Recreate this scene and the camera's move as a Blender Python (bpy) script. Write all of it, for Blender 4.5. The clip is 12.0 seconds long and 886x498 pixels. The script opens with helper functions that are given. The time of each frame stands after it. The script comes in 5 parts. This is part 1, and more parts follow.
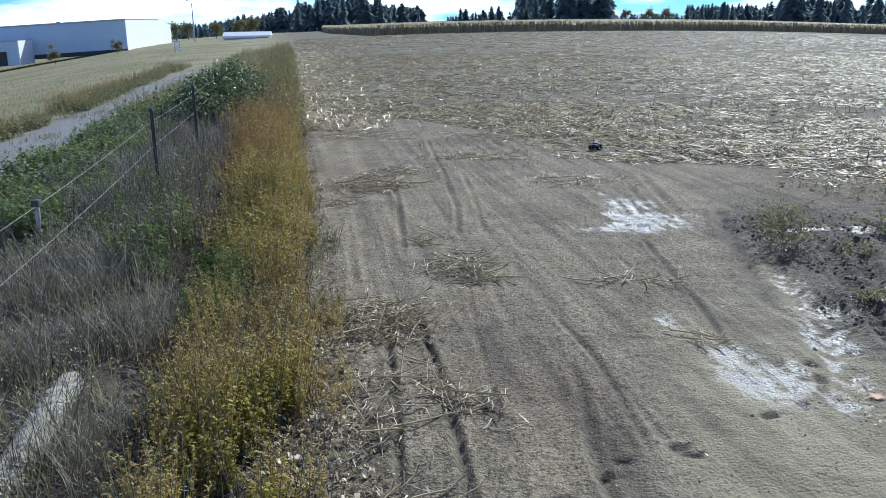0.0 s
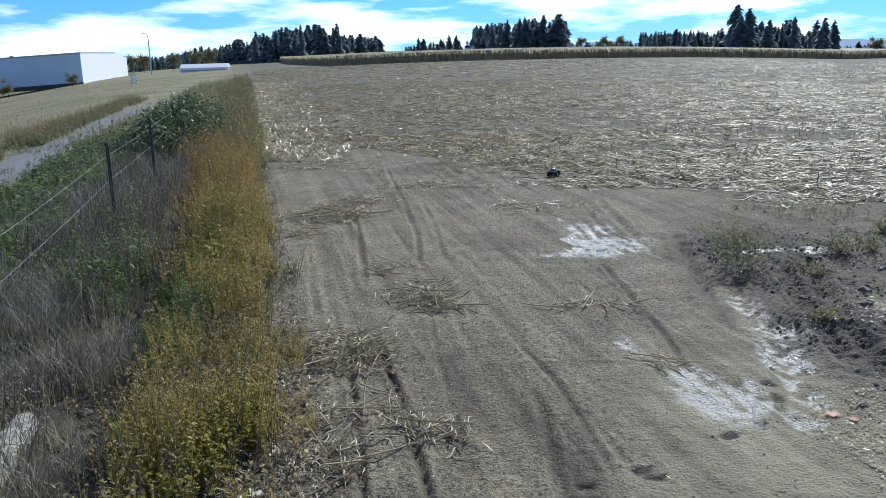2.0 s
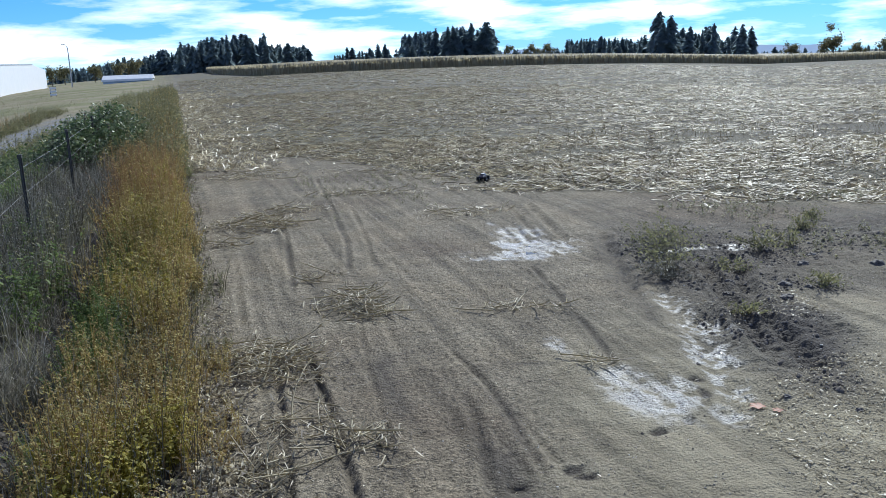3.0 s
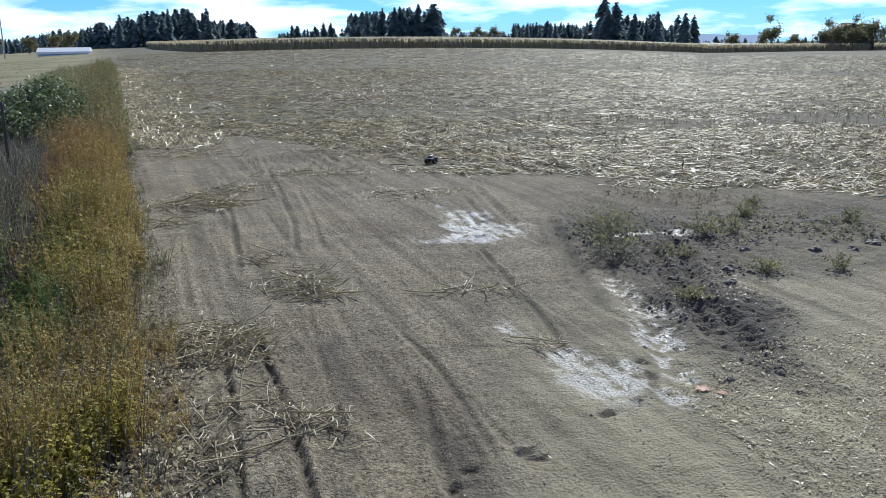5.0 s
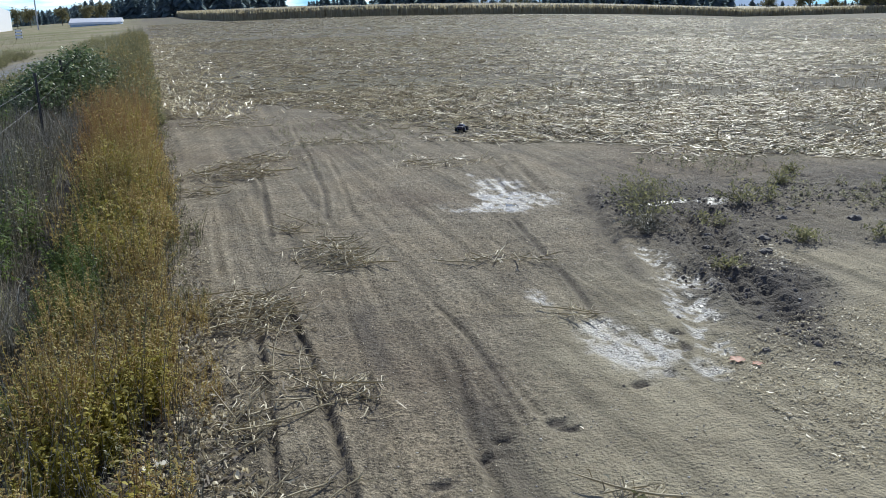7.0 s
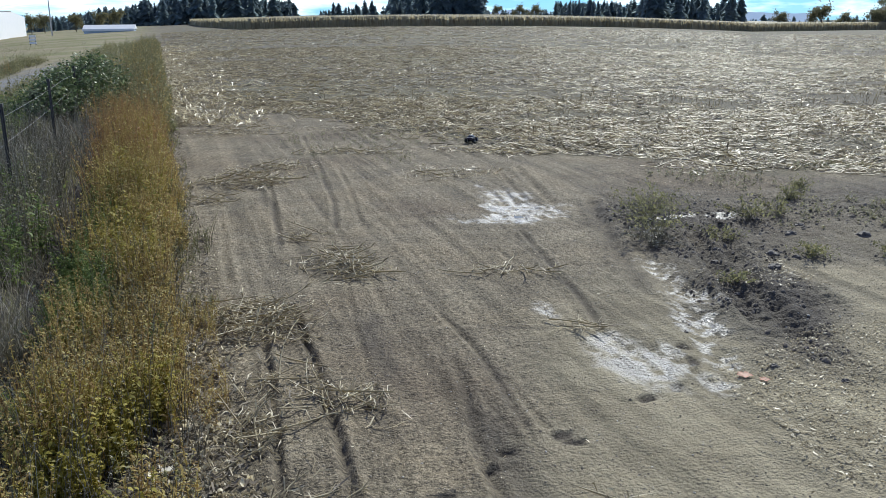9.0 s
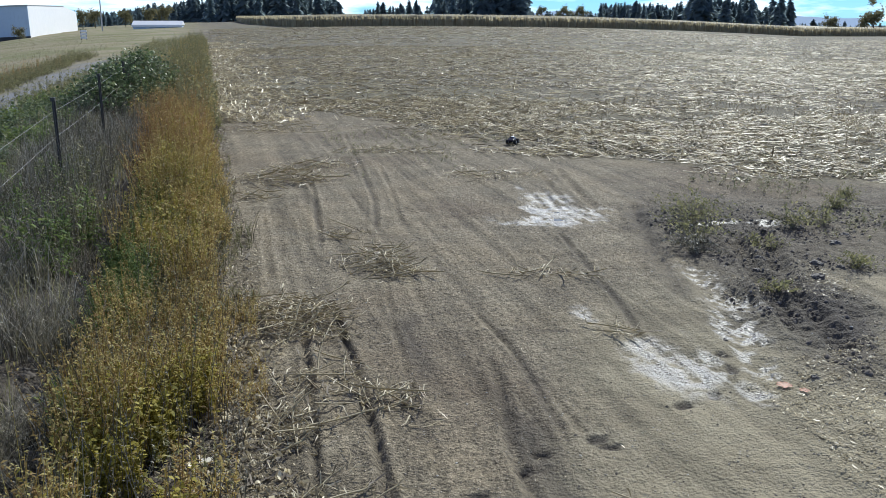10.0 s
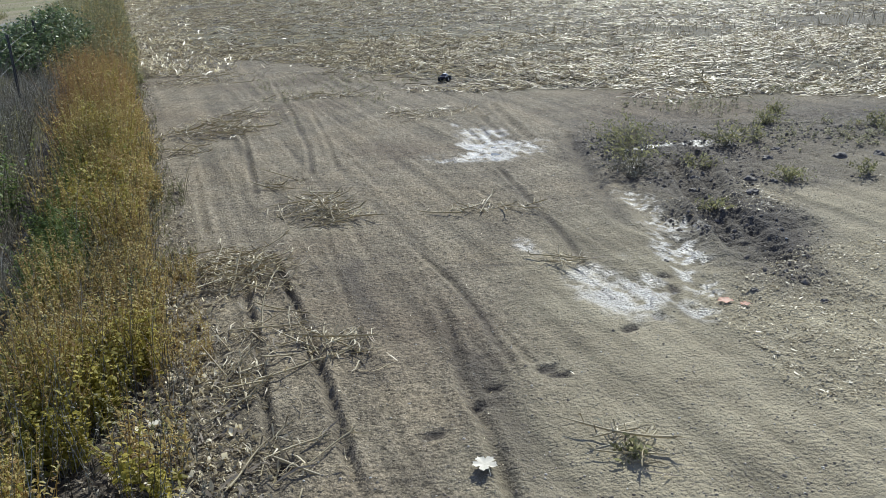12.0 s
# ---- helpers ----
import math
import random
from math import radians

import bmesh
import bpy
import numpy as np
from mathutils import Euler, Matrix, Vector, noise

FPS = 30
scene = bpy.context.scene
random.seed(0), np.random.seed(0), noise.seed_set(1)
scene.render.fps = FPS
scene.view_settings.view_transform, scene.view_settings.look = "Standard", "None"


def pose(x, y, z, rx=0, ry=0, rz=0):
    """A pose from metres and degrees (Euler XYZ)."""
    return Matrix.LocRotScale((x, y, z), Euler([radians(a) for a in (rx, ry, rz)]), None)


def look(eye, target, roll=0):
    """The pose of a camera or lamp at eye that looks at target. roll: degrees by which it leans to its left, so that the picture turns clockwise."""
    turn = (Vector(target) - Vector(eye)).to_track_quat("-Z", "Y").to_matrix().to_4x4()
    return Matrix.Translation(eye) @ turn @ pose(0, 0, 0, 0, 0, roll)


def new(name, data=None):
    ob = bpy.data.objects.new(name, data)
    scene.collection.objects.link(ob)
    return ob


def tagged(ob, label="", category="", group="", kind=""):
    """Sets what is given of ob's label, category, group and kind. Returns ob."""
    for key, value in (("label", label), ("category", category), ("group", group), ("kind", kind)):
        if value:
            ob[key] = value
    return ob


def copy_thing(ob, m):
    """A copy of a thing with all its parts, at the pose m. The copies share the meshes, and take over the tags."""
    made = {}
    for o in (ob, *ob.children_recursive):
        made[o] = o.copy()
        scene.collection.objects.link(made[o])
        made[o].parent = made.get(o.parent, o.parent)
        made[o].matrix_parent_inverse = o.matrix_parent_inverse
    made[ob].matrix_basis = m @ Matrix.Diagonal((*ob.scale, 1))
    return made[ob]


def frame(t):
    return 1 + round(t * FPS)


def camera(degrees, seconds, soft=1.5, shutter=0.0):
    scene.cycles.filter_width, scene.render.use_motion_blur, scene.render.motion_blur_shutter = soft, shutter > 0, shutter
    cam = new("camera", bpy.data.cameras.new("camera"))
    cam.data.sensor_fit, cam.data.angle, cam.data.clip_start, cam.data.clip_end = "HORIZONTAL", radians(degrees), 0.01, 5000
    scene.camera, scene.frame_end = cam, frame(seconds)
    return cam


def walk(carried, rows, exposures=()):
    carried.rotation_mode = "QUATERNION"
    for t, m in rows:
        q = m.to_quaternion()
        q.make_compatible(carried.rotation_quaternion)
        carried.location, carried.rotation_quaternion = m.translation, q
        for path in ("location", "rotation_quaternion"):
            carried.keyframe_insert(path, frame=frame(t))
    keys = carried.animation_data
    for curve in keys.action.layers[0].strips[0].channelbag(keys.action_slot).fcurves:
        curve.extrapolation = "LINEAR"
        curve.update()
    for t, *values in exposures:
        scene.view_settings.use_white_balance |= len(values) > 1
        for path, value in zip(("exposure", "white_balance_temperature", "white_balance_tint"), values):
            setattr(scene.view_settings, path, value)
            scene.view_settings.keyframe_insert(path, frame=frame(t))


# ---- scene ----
def aim(x, y, z, yaw, pitch, roll):
    """A camera pose from a place and its yaw (to the left of +y), pitch (up) and roll in degrees."""
    a, b = radians(yaw), radians(pitch)
    ahead = Vector((-math.sin(a) * math.cos(b), math.cos(a) * math.cos(b), math.sin(b)))
    return look((x, y, z), Vector((x, y, z)) + ahead, roll)


cam = camera(54.0, 12.0, soft=0.75)
walk(cam, [
    (0, aim(-0.013, -0.081, 2.907, 0.54, -14.77, -1.00)),
    (0.5, aim(-0.008, -0.099, 2.917, 0.37, -13.06, -0.98)),
    (1, aim(-0.002, -0.094, 2.912, 0.37, -13.59, -1.27)),
    (1.5, aim(0.002, -0.095, 2.912, 0.00, -13.55, -1.50)),
    (2, aim(0.012, -0.101, 2.922, -2.03, -12.99, -1.64)),
    (2.5, aim(0.053, -0.096, 2.914, -3.72, -12.98, -1.93)),
    (3, aim(0.081, -0.025, 2.868, -6.48, -12.60, -2.16)),
    (3.5, aim(0.104, -0.005, 2.852, -9.43, -12.66, -2.26)),
    (5.5, aim(-0.002, 0.020, 2.865, -9.76, -14.48, -0.05)),
    (6, aim(0.000, 0.031, 2.864, -7.98, -15.31, 0.06)),
    (6.5, aim(0.012, 0.044, 2.867, -7.42, -16.19, -0.72)),
    (7, aim(0.017, 0.062, 2.858, -8.13, -15.89, -1.27)),
    (9, aim(0.013, 0.053, 2.864, -7.61, -15.20, -0.55)),
    (9.5, aim(0.013, 0.029, 2.876, -6.13, -15.30, -0.33)),
    (10, aim(-0.002, 0.018, 2.882, -5.01, -15.19, 0.18)),
    (10.5, aim(-0.004, 0.009, 2.890, -4.14, -16.20, -0.62)),
    (11, aim(0.007, 0.038, 2.878, -5.23, -17.13, -1.73)),
    (11.5, aim(0.015, 0.055, 2.873, -6.50, -17.65, -2.12)),
    (12, aim(0.036, 0.093, 2.836, -8.81, -19.07, -2.97)),
], exposures=[(0, 0.33, 5750, 4), (0.5, 0.24, 5780, 4), (3.5, 0.12, 5850, 4), (5.5, 0.14, 6130, 4), (9.5, 0.18, 6250, 4), (12, 0.33, 6280, 3)])

# ---- light: a bright autumn sun ahead and to the right, a blue sky with broken cloud ----
SUN_AZ, SUN_EL = 27.0, 33.0
world = bpy.data.worlds.new("sky")
scene.world = world
world.use_nodes = True
wn, wl = world.node_tree.nodes, world.node_tree.links
wn.clear()
w_out = wn.new("ShaderNodeOutputWorld")
w_bg = wn.new("ShaderNodeBackground")
w_sky = wn.new("ShaderNodeTexSky")
w_sky.sky_type = "NISHITA"
w_sky.sun_disc = False
w_sky.sun_elevation = radians(SUN_EL)
w_sky.sun_rotation = radians(SUN_AZ)
w_sky.air_density, w_sky.dust_density, w_sky.ozone_density = 1.0, 0.0, 5.0
w_sky.altitude = 1500.0
w_co = wn.new("ShaderNodeTexCoord")
w_map = wn.new("ShaderNodeMapping")
w_map.inputs["Scale"].default_value = (2.6, 2.6, 15.0)
w_map.inputs["Location"].default_value = (0.35, 1.3, 0.4)
w_noise = wn.new("ShaderNodeTexNoise")
w_noise.inputs["Scale"].default_value = 2.3
w_noise.inputs["Detail"].default_value = 7.0
w_noise.inputs["Roughness"].default_value = 0.56
w_ramp = wn.new("ShaderNodeValToRGB")
w_ramp.color_ramp.elements[0].position = 0.45
w_ramp.color_ramp.elements[1].position = 0.70
w_mix = wn.new("ShaderNodeMix")
w_mix.data_type = "RGBA"
wl.new(w_co.outputs["Generated"], w_map.inputs["Vector"])
wl.new(w_map.outputs["Vector"], w_noise.inputs["Vector"])
wl.new(w_noise.outputs["Fac"], w_ramp.inputs["Fac"])
wl.new(w_ramp.outputs["Color"], w_mix.inputs["Factor"])
w_tint = wn.new("ShaderNodeMix")
w_tint.data_type, w_tint.blend_type = "RGBA", "MULTIPLY"
w_tint.inputs["Factor"].default_value = 1.0
w_tint.inputs["B"].default_value = (0.30, 0.55, 0.93, 1.0)
wl.new(w_sky.outputs["Color"], w_tint.inputs["A"])
wl.new(w_tint.outputs["Result"], w_mix.inputs["A"])
wl.new(w_mix.outputs["Result"], w_bg.inputs["Color"])
# clouds are whiter than the sky behind them, and brightest near the sun
w_bw = wn.new("ShaderNodeRGBToBW")
w_gain = wn.new("ShaderNodeMath")
w_gain.operation = "MULTIPLY_ADD"
w_gain.inputs[1].default_value, w_gain.inputs[2].default_value = 1.2, 3.5
wl.new(w_sky.outputs["Color"], w_bw.inputs["Color"])
wl.new(w_bw.outputs["Val"], w_gain.inputs[0])
wl.new(w_gain.outputs[0], w_mix.inputs["B"])
w_bg.inputs["Strength"].default_value = 0.13
wl.new(w_bg.outputs["Background"], w_out.inputs["Surface"])

sun = new("sun", bpy.data.lights.new("sun", "SUN"))
sun.data.energy = 5.0
sun.data.angle = radians(0.53)
sun.data.color = (1.0, 0.97, 0.92)
sa, se = radians(SUN_AZ), radians(SUN_EL)
sun.matrix_world = look((60 * math.sin(sa) * math.cos(se), 60 * math.cos(sa) * math.cos(se), 60 * math.sin(se)), (0, 0, 0))


# ---- materials ----
class Mat:
    """A node material with a few short helpers."""

    def __init__(self, name, rough=0.8, spec=0.3, metal=0.0):
        self.m = bpy.data.materials.new(name)
        self.m.use_nodes = True
        self.n, self.l = self.m.node_tree.nodes, self.m.node_tree.links
        self.b = self.n["Principled BSDF"]
        self.b.inputs["Roughness"].default_value = rough
        self.b.inputs["Specular IOR Level"].default_value = spec
        self.b.inputs["Metallic"].default_value = metal
        self.co = self.n.new("ShaderNodeTexCoord").outputs["Object"]

    def noise(self, scale, detail=4.0, rough=0.55, stretch=None):
        t = self.n.new("ShaderNodeTexNoise")
        t.inputs["Scale"].default_value = scale
        t.inputs["Detail"].default_value = detail
        t.inputs["Roughness"].default_value = rough
        src = self.co
        if stretch:
            mp = self.n.new("ShaderNodeMapping")
            mp.inputs["Scale"].default_value = stretch
            self.l.new(self.co, mp.inputs["Vector"])
            src = mp.outputs["Vector"]
        self.l.new(src, t.inputs["Vector"])
        return t.outputs["Fac"]

    def cells(self, scale):
        """Grains: the distance from each one's middle, and a random value of its own."""
        t = self.n.new("ShaderNodeTexVoronoi")
        t.inputs["Scale"].default_value = scale
        self.l.new(self.co, t.inputs["Vector"])
        return t.outputs["Distance"], t.outputs["Color"]

    def attr(self, name):
        a = self.n.new("ShaderNodeAttribute")
        a.attribute_name = name
        return a.outputs["Fac"]

    def ramp(self, fac, *stops):
        r = self.n.new("ShaderNodeValToRGB")
        el = r.color_ramp.elements
        while len(el) < len(stops):
            el.new(0.5)
        for e, (p, c) in zip(el, stops):
            e.position = p
            e.color = (*c, 1.0) if isinstance(c, tuple) else (c, c, c, 1.0)
        self.l.new(fac, r.inputs["Fac"])
        return r.outputs["Color"]

    def mix(self, fac, a, b, blend="MIX"):
        x = self.n.new("ShaderNodeMix")
        x.data_type, x.blend_type = "RGBA", blend
        for key, v in (("Factor", fac), ("A", a), ("B", b)):
            if isinstance(v, tuple):
                x.inputs[key].default_value = (*v, 1.0)
            elif isinstance(v, (int, float)):
                x.inputs[key].default_value = v
            else:
                self.l.new(v, x.inputs[key])
        return x.outputs["Result"]

    def math(self, op, a, b=0.0):
        x = self.n.new("ShaderNodeMath")
        x.operation = op
        for i, v in enumerate((a, b)):
            if isinstance(v, (int, float)):
                x.inputs[i].default_value = v
            else:
                self.l.new(v, x.inputs[i])
        return x.outputs[0]

    def color(self, c):
        if isinstance(c, tuple):
            self.b.inputs["Base Color"].default_value = (*c, 1.0)
        else:
            self.l.new(c, self.b.inputs["Base Color"])
        return self

    def rough(self, r):
        self.l.new(r, self.b.inputs["Roughness"])
        return self

    def bump(self, h, strength=0.5, dist=0.01):
        x = self.n.new("ShaderNodeBump")
        x.inputs["Strength"].default_value = strength
        x.inputs["Distance"].default_value = dist
        self.l.new(h, x.inputs["Height"])
        self.l.new(x.outputs["Normal"], self.b.inputs["Normal"])
        return self

    def island(self):
        return self.n.new("ShaderNodeNewGeometry").outputs["Random Per Island"]

    def each(self):
        return self.n.new("ShaderNodeObjectInfo").outputs["Random"]


def plant_mat(name, *stops, rough=0.65, trans=0.25, spec=0.25):
    """Leaves and stems: colour varies from piece to piece; some light comes through."""
    k = Mat(name, rough, spec)
    c = k.ramp(k.island(), *stops)
    c = k.mix(k.ramp(k.noise(1.3, 3), (0.35, 0.72), (0.7, 1.15)), (0, 0, 0), c)
    k.color(c)
    if trans:
        t = k.n.new("ShaderNodeBsdfTranslucent")
        k.l.new(c, t.inputs["Color"])
        s = k.n.new("ShaderNodeMixShader")
        s.inputs[0].default_value = trans
        k.l.new(k.b.outputs[0], s.inputs[1])
        k.l.new(t.outputs[0], s.inputs[2])
        k.l.new(s.outputs[0], k.n["Material Output"].inputs["Surface"])
    return k.m


def ground_mat():
    k = Mat("soil", 0.9, 0.3)
    big, mid, fine, grit = k.noise(0.22, 4), k.noise(1.7, 5, 0.6), k.noise(14, 6, 0.65), k.noise(75, 5, 0.7)
    dry = k.ramp(mid, (0.28, (0.168, 0.144, 0.104)), (0.5, (0.24, 0.208, 0.15)), (0.74, (0.311, 0.275, 0.199)))
    dry = k.mix(k.ramp(k.noise(0.55, 5, 0.6), (0.46, 0.0), (0.62, 0.75)), dry, (0.291, 0.245, 0.167))
    dry = k.mix(k.ramp(big, (0.5, 0.0), (0.62, 0.7)), dry, (0.168, 0.132, 0.0915))
    dry = k.mix(1.0, dry, k.ramp(fine, (0.3, 0.62), (0.65, 1.1)), "MULTIPLY")
    d1, r1 = k.cells(34)
    d2, r2 = k.cells(95)
    grain = k.mix(1.0, k.ramp(r1, (0.0, 0.66), (0.25, 0.92), (0.8, 1.04), (0.97, 1.12), (1.0, 1.7)), k.ramp(r2, (0.0, 0.7), (0.5, 1.0), (0.9, 1.12), (1.0, 1.5)), "MULTIPLY")
    dry = k.mix(1.0, dry, grain, "MULTIPLY")
    dry = k.mix(1.0, dry, (1.03, 0.995, 0.95), "MULTIPLY")
    pits = k.noise(26, 3, 0.5)
    # pits darkened, rises lightened: their small shadows painted into the soil colour
    dry = k.mix(1.0, dry, k.ramp(pits, (0.36, 0.5), (0.46, 1.0), (0.62, 1.06), (0.72, 1.35)), "MULTIPLY")
    dry = k.mix(1.0, dry, k.ramp(grit, (0.34, 0.6), (0.55, 1.06), (0.7, 1.4)), "MULTIPLY")
    dry = k.mix(k.attr("sand"), dry, k.ramp(mid, (0.3, (0.255, 0.22, 0.145)), (0.7, (0.367, 0.325, 0.22))))
    dry = k.mix(1.0, dry, k.ramp(k.attr("streak"), (0.1, 0.6), (0.5, 1.0), (0.9, 1.28)), "MULTIPLY")
    # turned soil's dark colour, also painted as shade in the footprints
    dry = k.mix(k.attr("damp_shade"), dry, (0.062, 0.052, 0.043))
    mud = k.mix(1.0, k.ramp(fine, (0.3, (0.045, 0.038, 0.032)), (0.7, (0.118, 0.102, 0.084))), grain, "MULTIPLY")
    straw = k.ramp(k.noise(5.5, 7, 0.75, (1.0, 2.2, 1.0)), (0.36, (0.070, 0.060, 0.044)), (0.54, (0.122, 0.105, 0.072)), (0.72, (0.25, 0.215, 0.145)))
    straw = k.mix(k.ramp(k.noise(0.05, 4), (0.4, 0.0), (0.7, 0.45)), straw, (0.168, 0.16, 0.0836))
    gravel = k.ramp(k.noise(22, 5, 0.7), (0.3, (0.15, 0.152, 0.158)), (0.7, (0.27, 0.273, 0.282)))
    meadow = k.ramp(k.noise(1.1, 6, 0.68), (0.3, (0.18, 0.155, 0.09)), (0.55, (0.27, 0.23, 0.14)), (0.75, (0.34, 0.30, 0.195)))
    meadow = k.mix(k.ramp(k.noise(0.07, 4), (0.42, 0.0), (0.62, 0.8)), meadow, (0.15, 0.16, 0.055))
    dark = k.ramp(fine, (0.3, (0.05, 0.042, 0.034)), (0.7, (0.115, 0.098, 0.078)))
    c = k.mix(k.attr("field"), dry, straw)
    c = k.mix(k.attr("mud"), c, mud)
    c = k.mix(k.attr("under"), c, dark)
    c = k.mix(k.attr("meadow"), c, meadow)
    c = k.mix(k.attr("gravel"), c, gravel)
    wet = k.attr("wet")
    c = k.mix(k.math("MULTIPLY", wet, 0.55), c, (0.085, 0.076, 0.068))
    k.color(c)
    k.rough(k.ramp(k.math("ADD", wet, k.math("MULTIPLY", k.math("SUBTRACT", fine, 0.5), 1.1)), (0.08, 0.93), (0.5, 0.5), (1.0, 0.34)))
    k.l.new(k.ramp(wet, (0.1, 0.22), (0.9, 0.65)), k.b.inputs["Specular IOR Level"])
    lumps = k.math("SUBTRACT", k.math("MULTIPLY", k.mix(0.5, r1, r2), 0.35), k.math("ADD", k.math("MULTIPLY", d1, 0.45), k.math("MULTIPLY", d2, 0.22)))
    h = k.math("ADD", k.math("MULTIPLY", fine, 0.45), k.math("ADD", k.math("MULTIPLY", pits, 0.3), lumps))
    k.bump(h, 1.0, 0.024)
    return k.m


def plain(name, lo, hi, scale=6.0, rough=0.7, spec=0.3, metal=0.0, bump=0.0, stretch=None):
    k = Mat(name, rough, spec, metal)
    k.color(k.mix(k.ramp(k.noise(scale * 0.15, 3), (0.3, 0.25), (0.7, 0.75)), k.ramp(k.noise(scale, 5, 0.6, stretch), (0.3, lo), (0.7, hi)), k.ramp(k.noise(scale * 3.1, 4, 0.6, stretch), (0.3, lo), (0.7, hi))))
    if bump:
        k.bump(k.noise(scale * 2, 5, 0.6, stretch), bump, 0.01)
    return k.m


M_SOIL = ground_mat()
M_WATER = Mat("water", 0.03, 0.5).color((0.035, 0.04, 0.042)).m
M_STALK = plant_mat("dry_stalk", (0.0, (0.25, 0.20, 0.12)), (0.4, (0.43, 0.36, 0.22)), (0.72, (0.66, 0.57, 0.37)), (1.0, (0.86, 0.78, 0.56)), rough=0.42, trans=0.40)
M_LITTER = plant_mat("old_litter", (0.0, (0.11, 0.09, 0.068)), (0.5, (0.2, 0.165, 0.125)), (1.0, (0.34, 0.29, 0.22)), trans=0.25)
M_GOLD = plant_mat("weed_gold", (0.0, (0.29, 0.19, 0.085)), (0.35, (0.46, 0.335, 0.135)), (0.7, (0.60, 0.48, 0.18)), (1.0, (0.74, 0.67, 0.27)), trans=0.58)
M_RUST = plant_mat("weed_rust", (0.0, (0.30, 0.17, 0.09)), (0.6, (0.47, 0.30, 0.13)), (1.0, (0.58, 0.44, 0.18)), trans=0.55)
M_YELLOW = plant_mat("weed_yellow", (0.0, (0.21, 0.19, 0.04)), (0.6, (0.38, 0.33, 0.06)), (1.0, (0.54, 0.45, 0.09)), trans=0.45)
M_GREEN = plant_mat("weed_green", (0.0, (0.112, 0.165, 0.0525)), (0.6, (0.21, 0.285, 0.075)), (1.0, (0.33, 0.39, 0.12)), trans=0.5)
M_GREY = plant_mat("dry_grass", (0.0, (0.101, 0.0927, 0.0619)), (0.5, (0.213, 0.197, 0.14)), (0.85, (0.405, 0.377, 0.293)), (1.0, (0.652, 0.608, 0.506)), trans=0.25)
M_OLIVE = plant_mat("grass_olive", (0.0, (0.168, 0.168, 0.084)), (0.6, (0.28, 0.273, 0.133)), (1.0, (0.434, 0.399, 0.217)), trans=0.5)
M_TAN = plant_mat("meadow_grass", (0.0, (0.18, 0.16, 0.09)), (0.5, (0.28, 0.24, 0.145)), (1.0, (0.37, 0.33, 0.22)), trans=0.4)
M_BRAMBLE = plant_mat("bramble_leaf", (0.0, (0.0831, 0.125, 0.0498)), (0.7, (0.167, 0.216, 0.0914)), (1.0, (0.332, 0.366, 0.199)), rough=0.5, trans=0.3)
M_CORN = plant_mat("standing_corn", (0.0, (0.357, 0.304, 0.189)), (0.6, (0.493, 0.43, 0.284)), (1.0, (0.609, 0.546, 0.378)), trans=0.55)
# bluish and lightened: distance haze is mixed into the needle colour
M_NEEDLE_HAZE = plant_mat("needles_hazed", (0.0, (0.202, 0.262, 0.282)), (0.6, (0.262, 0.332, 0.353)), (1.0, (0.323, 0.394, 0.403)), trans=0.65, rough=1.0, spec=0.0)
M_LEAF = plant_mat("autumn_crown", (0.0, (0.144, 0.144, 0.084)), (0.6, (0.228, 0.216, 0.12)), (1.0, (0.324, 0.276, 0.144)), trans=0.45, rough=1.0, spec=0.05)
M_BARK = plain("bark", (0.055, 0.045, 0.036), (0.13, 0.105, 0.08), 14, 0.9, 0.2, bump=0.5, stretch=(1, 1, 0.25))
# grey cladding with the sky's blue light mixed into its colour
M_SKYLIT_WALL = plain("cladding_skylit", (0.44, 0.55, 0.66), (0.50, 0.61, 0.72), 0.3, 0.5)
M_WHITEWALL = plain("cladding_white", (0.74, 0.75, 0.76), (0.82, 0.82, 0.82), 0.3, 0.5)
M_ROOF = plain("roof_sheet", (0.3, 0.32, 0.34), (0.4, 0.42, 0.44), 0.4, 0.5)
M_DARK = plain("dark_base", (0.035, 0.038, 0.042), (0.07, 0.072, 0.076), 0.8, 0.8)
M_STEEL = plain("galvanised_steel", (0.3, 0.31, 0.32), (0.46, 0.47, 0.48), 30, 0.45, 0.5, 0.8)


# ---- mesh tools ----
rng = np.random.default_rng(7)


def mesh_of(name, v, f, mat, smooth=False, attrs=None):
    """A mesh from arrays: v of n x 3 points, f of m x 3 or m x 4 corners."""
    me = bpy.data.meshes.new(name)
    v, f = np.asarray(v, np.float32), np.asarray(f, np.int32)
    me.vertices.add(len(v))
    me.vertices.foreach_set("co", v.ravel())
    me.loops.add(f.size)
    me.loops.foreach_set("vertex_index", f.ravel())
    me.polygons.add(len(f))
    me.polygons.foreach_set("loop_start", np.arange(len(f), dtype=np.int32) * f.shape[1])
    me.update(calc_edges=True)
    if smooth:
        me.polygons.foreach_set("use_smooth", np.ones(len(f), dtype=bool))
    for key, val in (attrs or {}).items():
        me.attributes.new(key, "FLOAT", "POINT").data.foreach_set("value", np.asarray(val, np.float32).ravel())
    me.materials.append(mat)
    return me


def under_of(ob, parent):
    ob.parent = parent
    return ob


def join(*parts):
    """Several (v, f) pairs as one."""
    vs, fs, n = [], [], 0
    for v, f in parts:
        vs.append(v)
        fs.append(np.asarray(f) + n)
        n += len(v)
    return np.concatenate(vs), np.concatenate(fs)


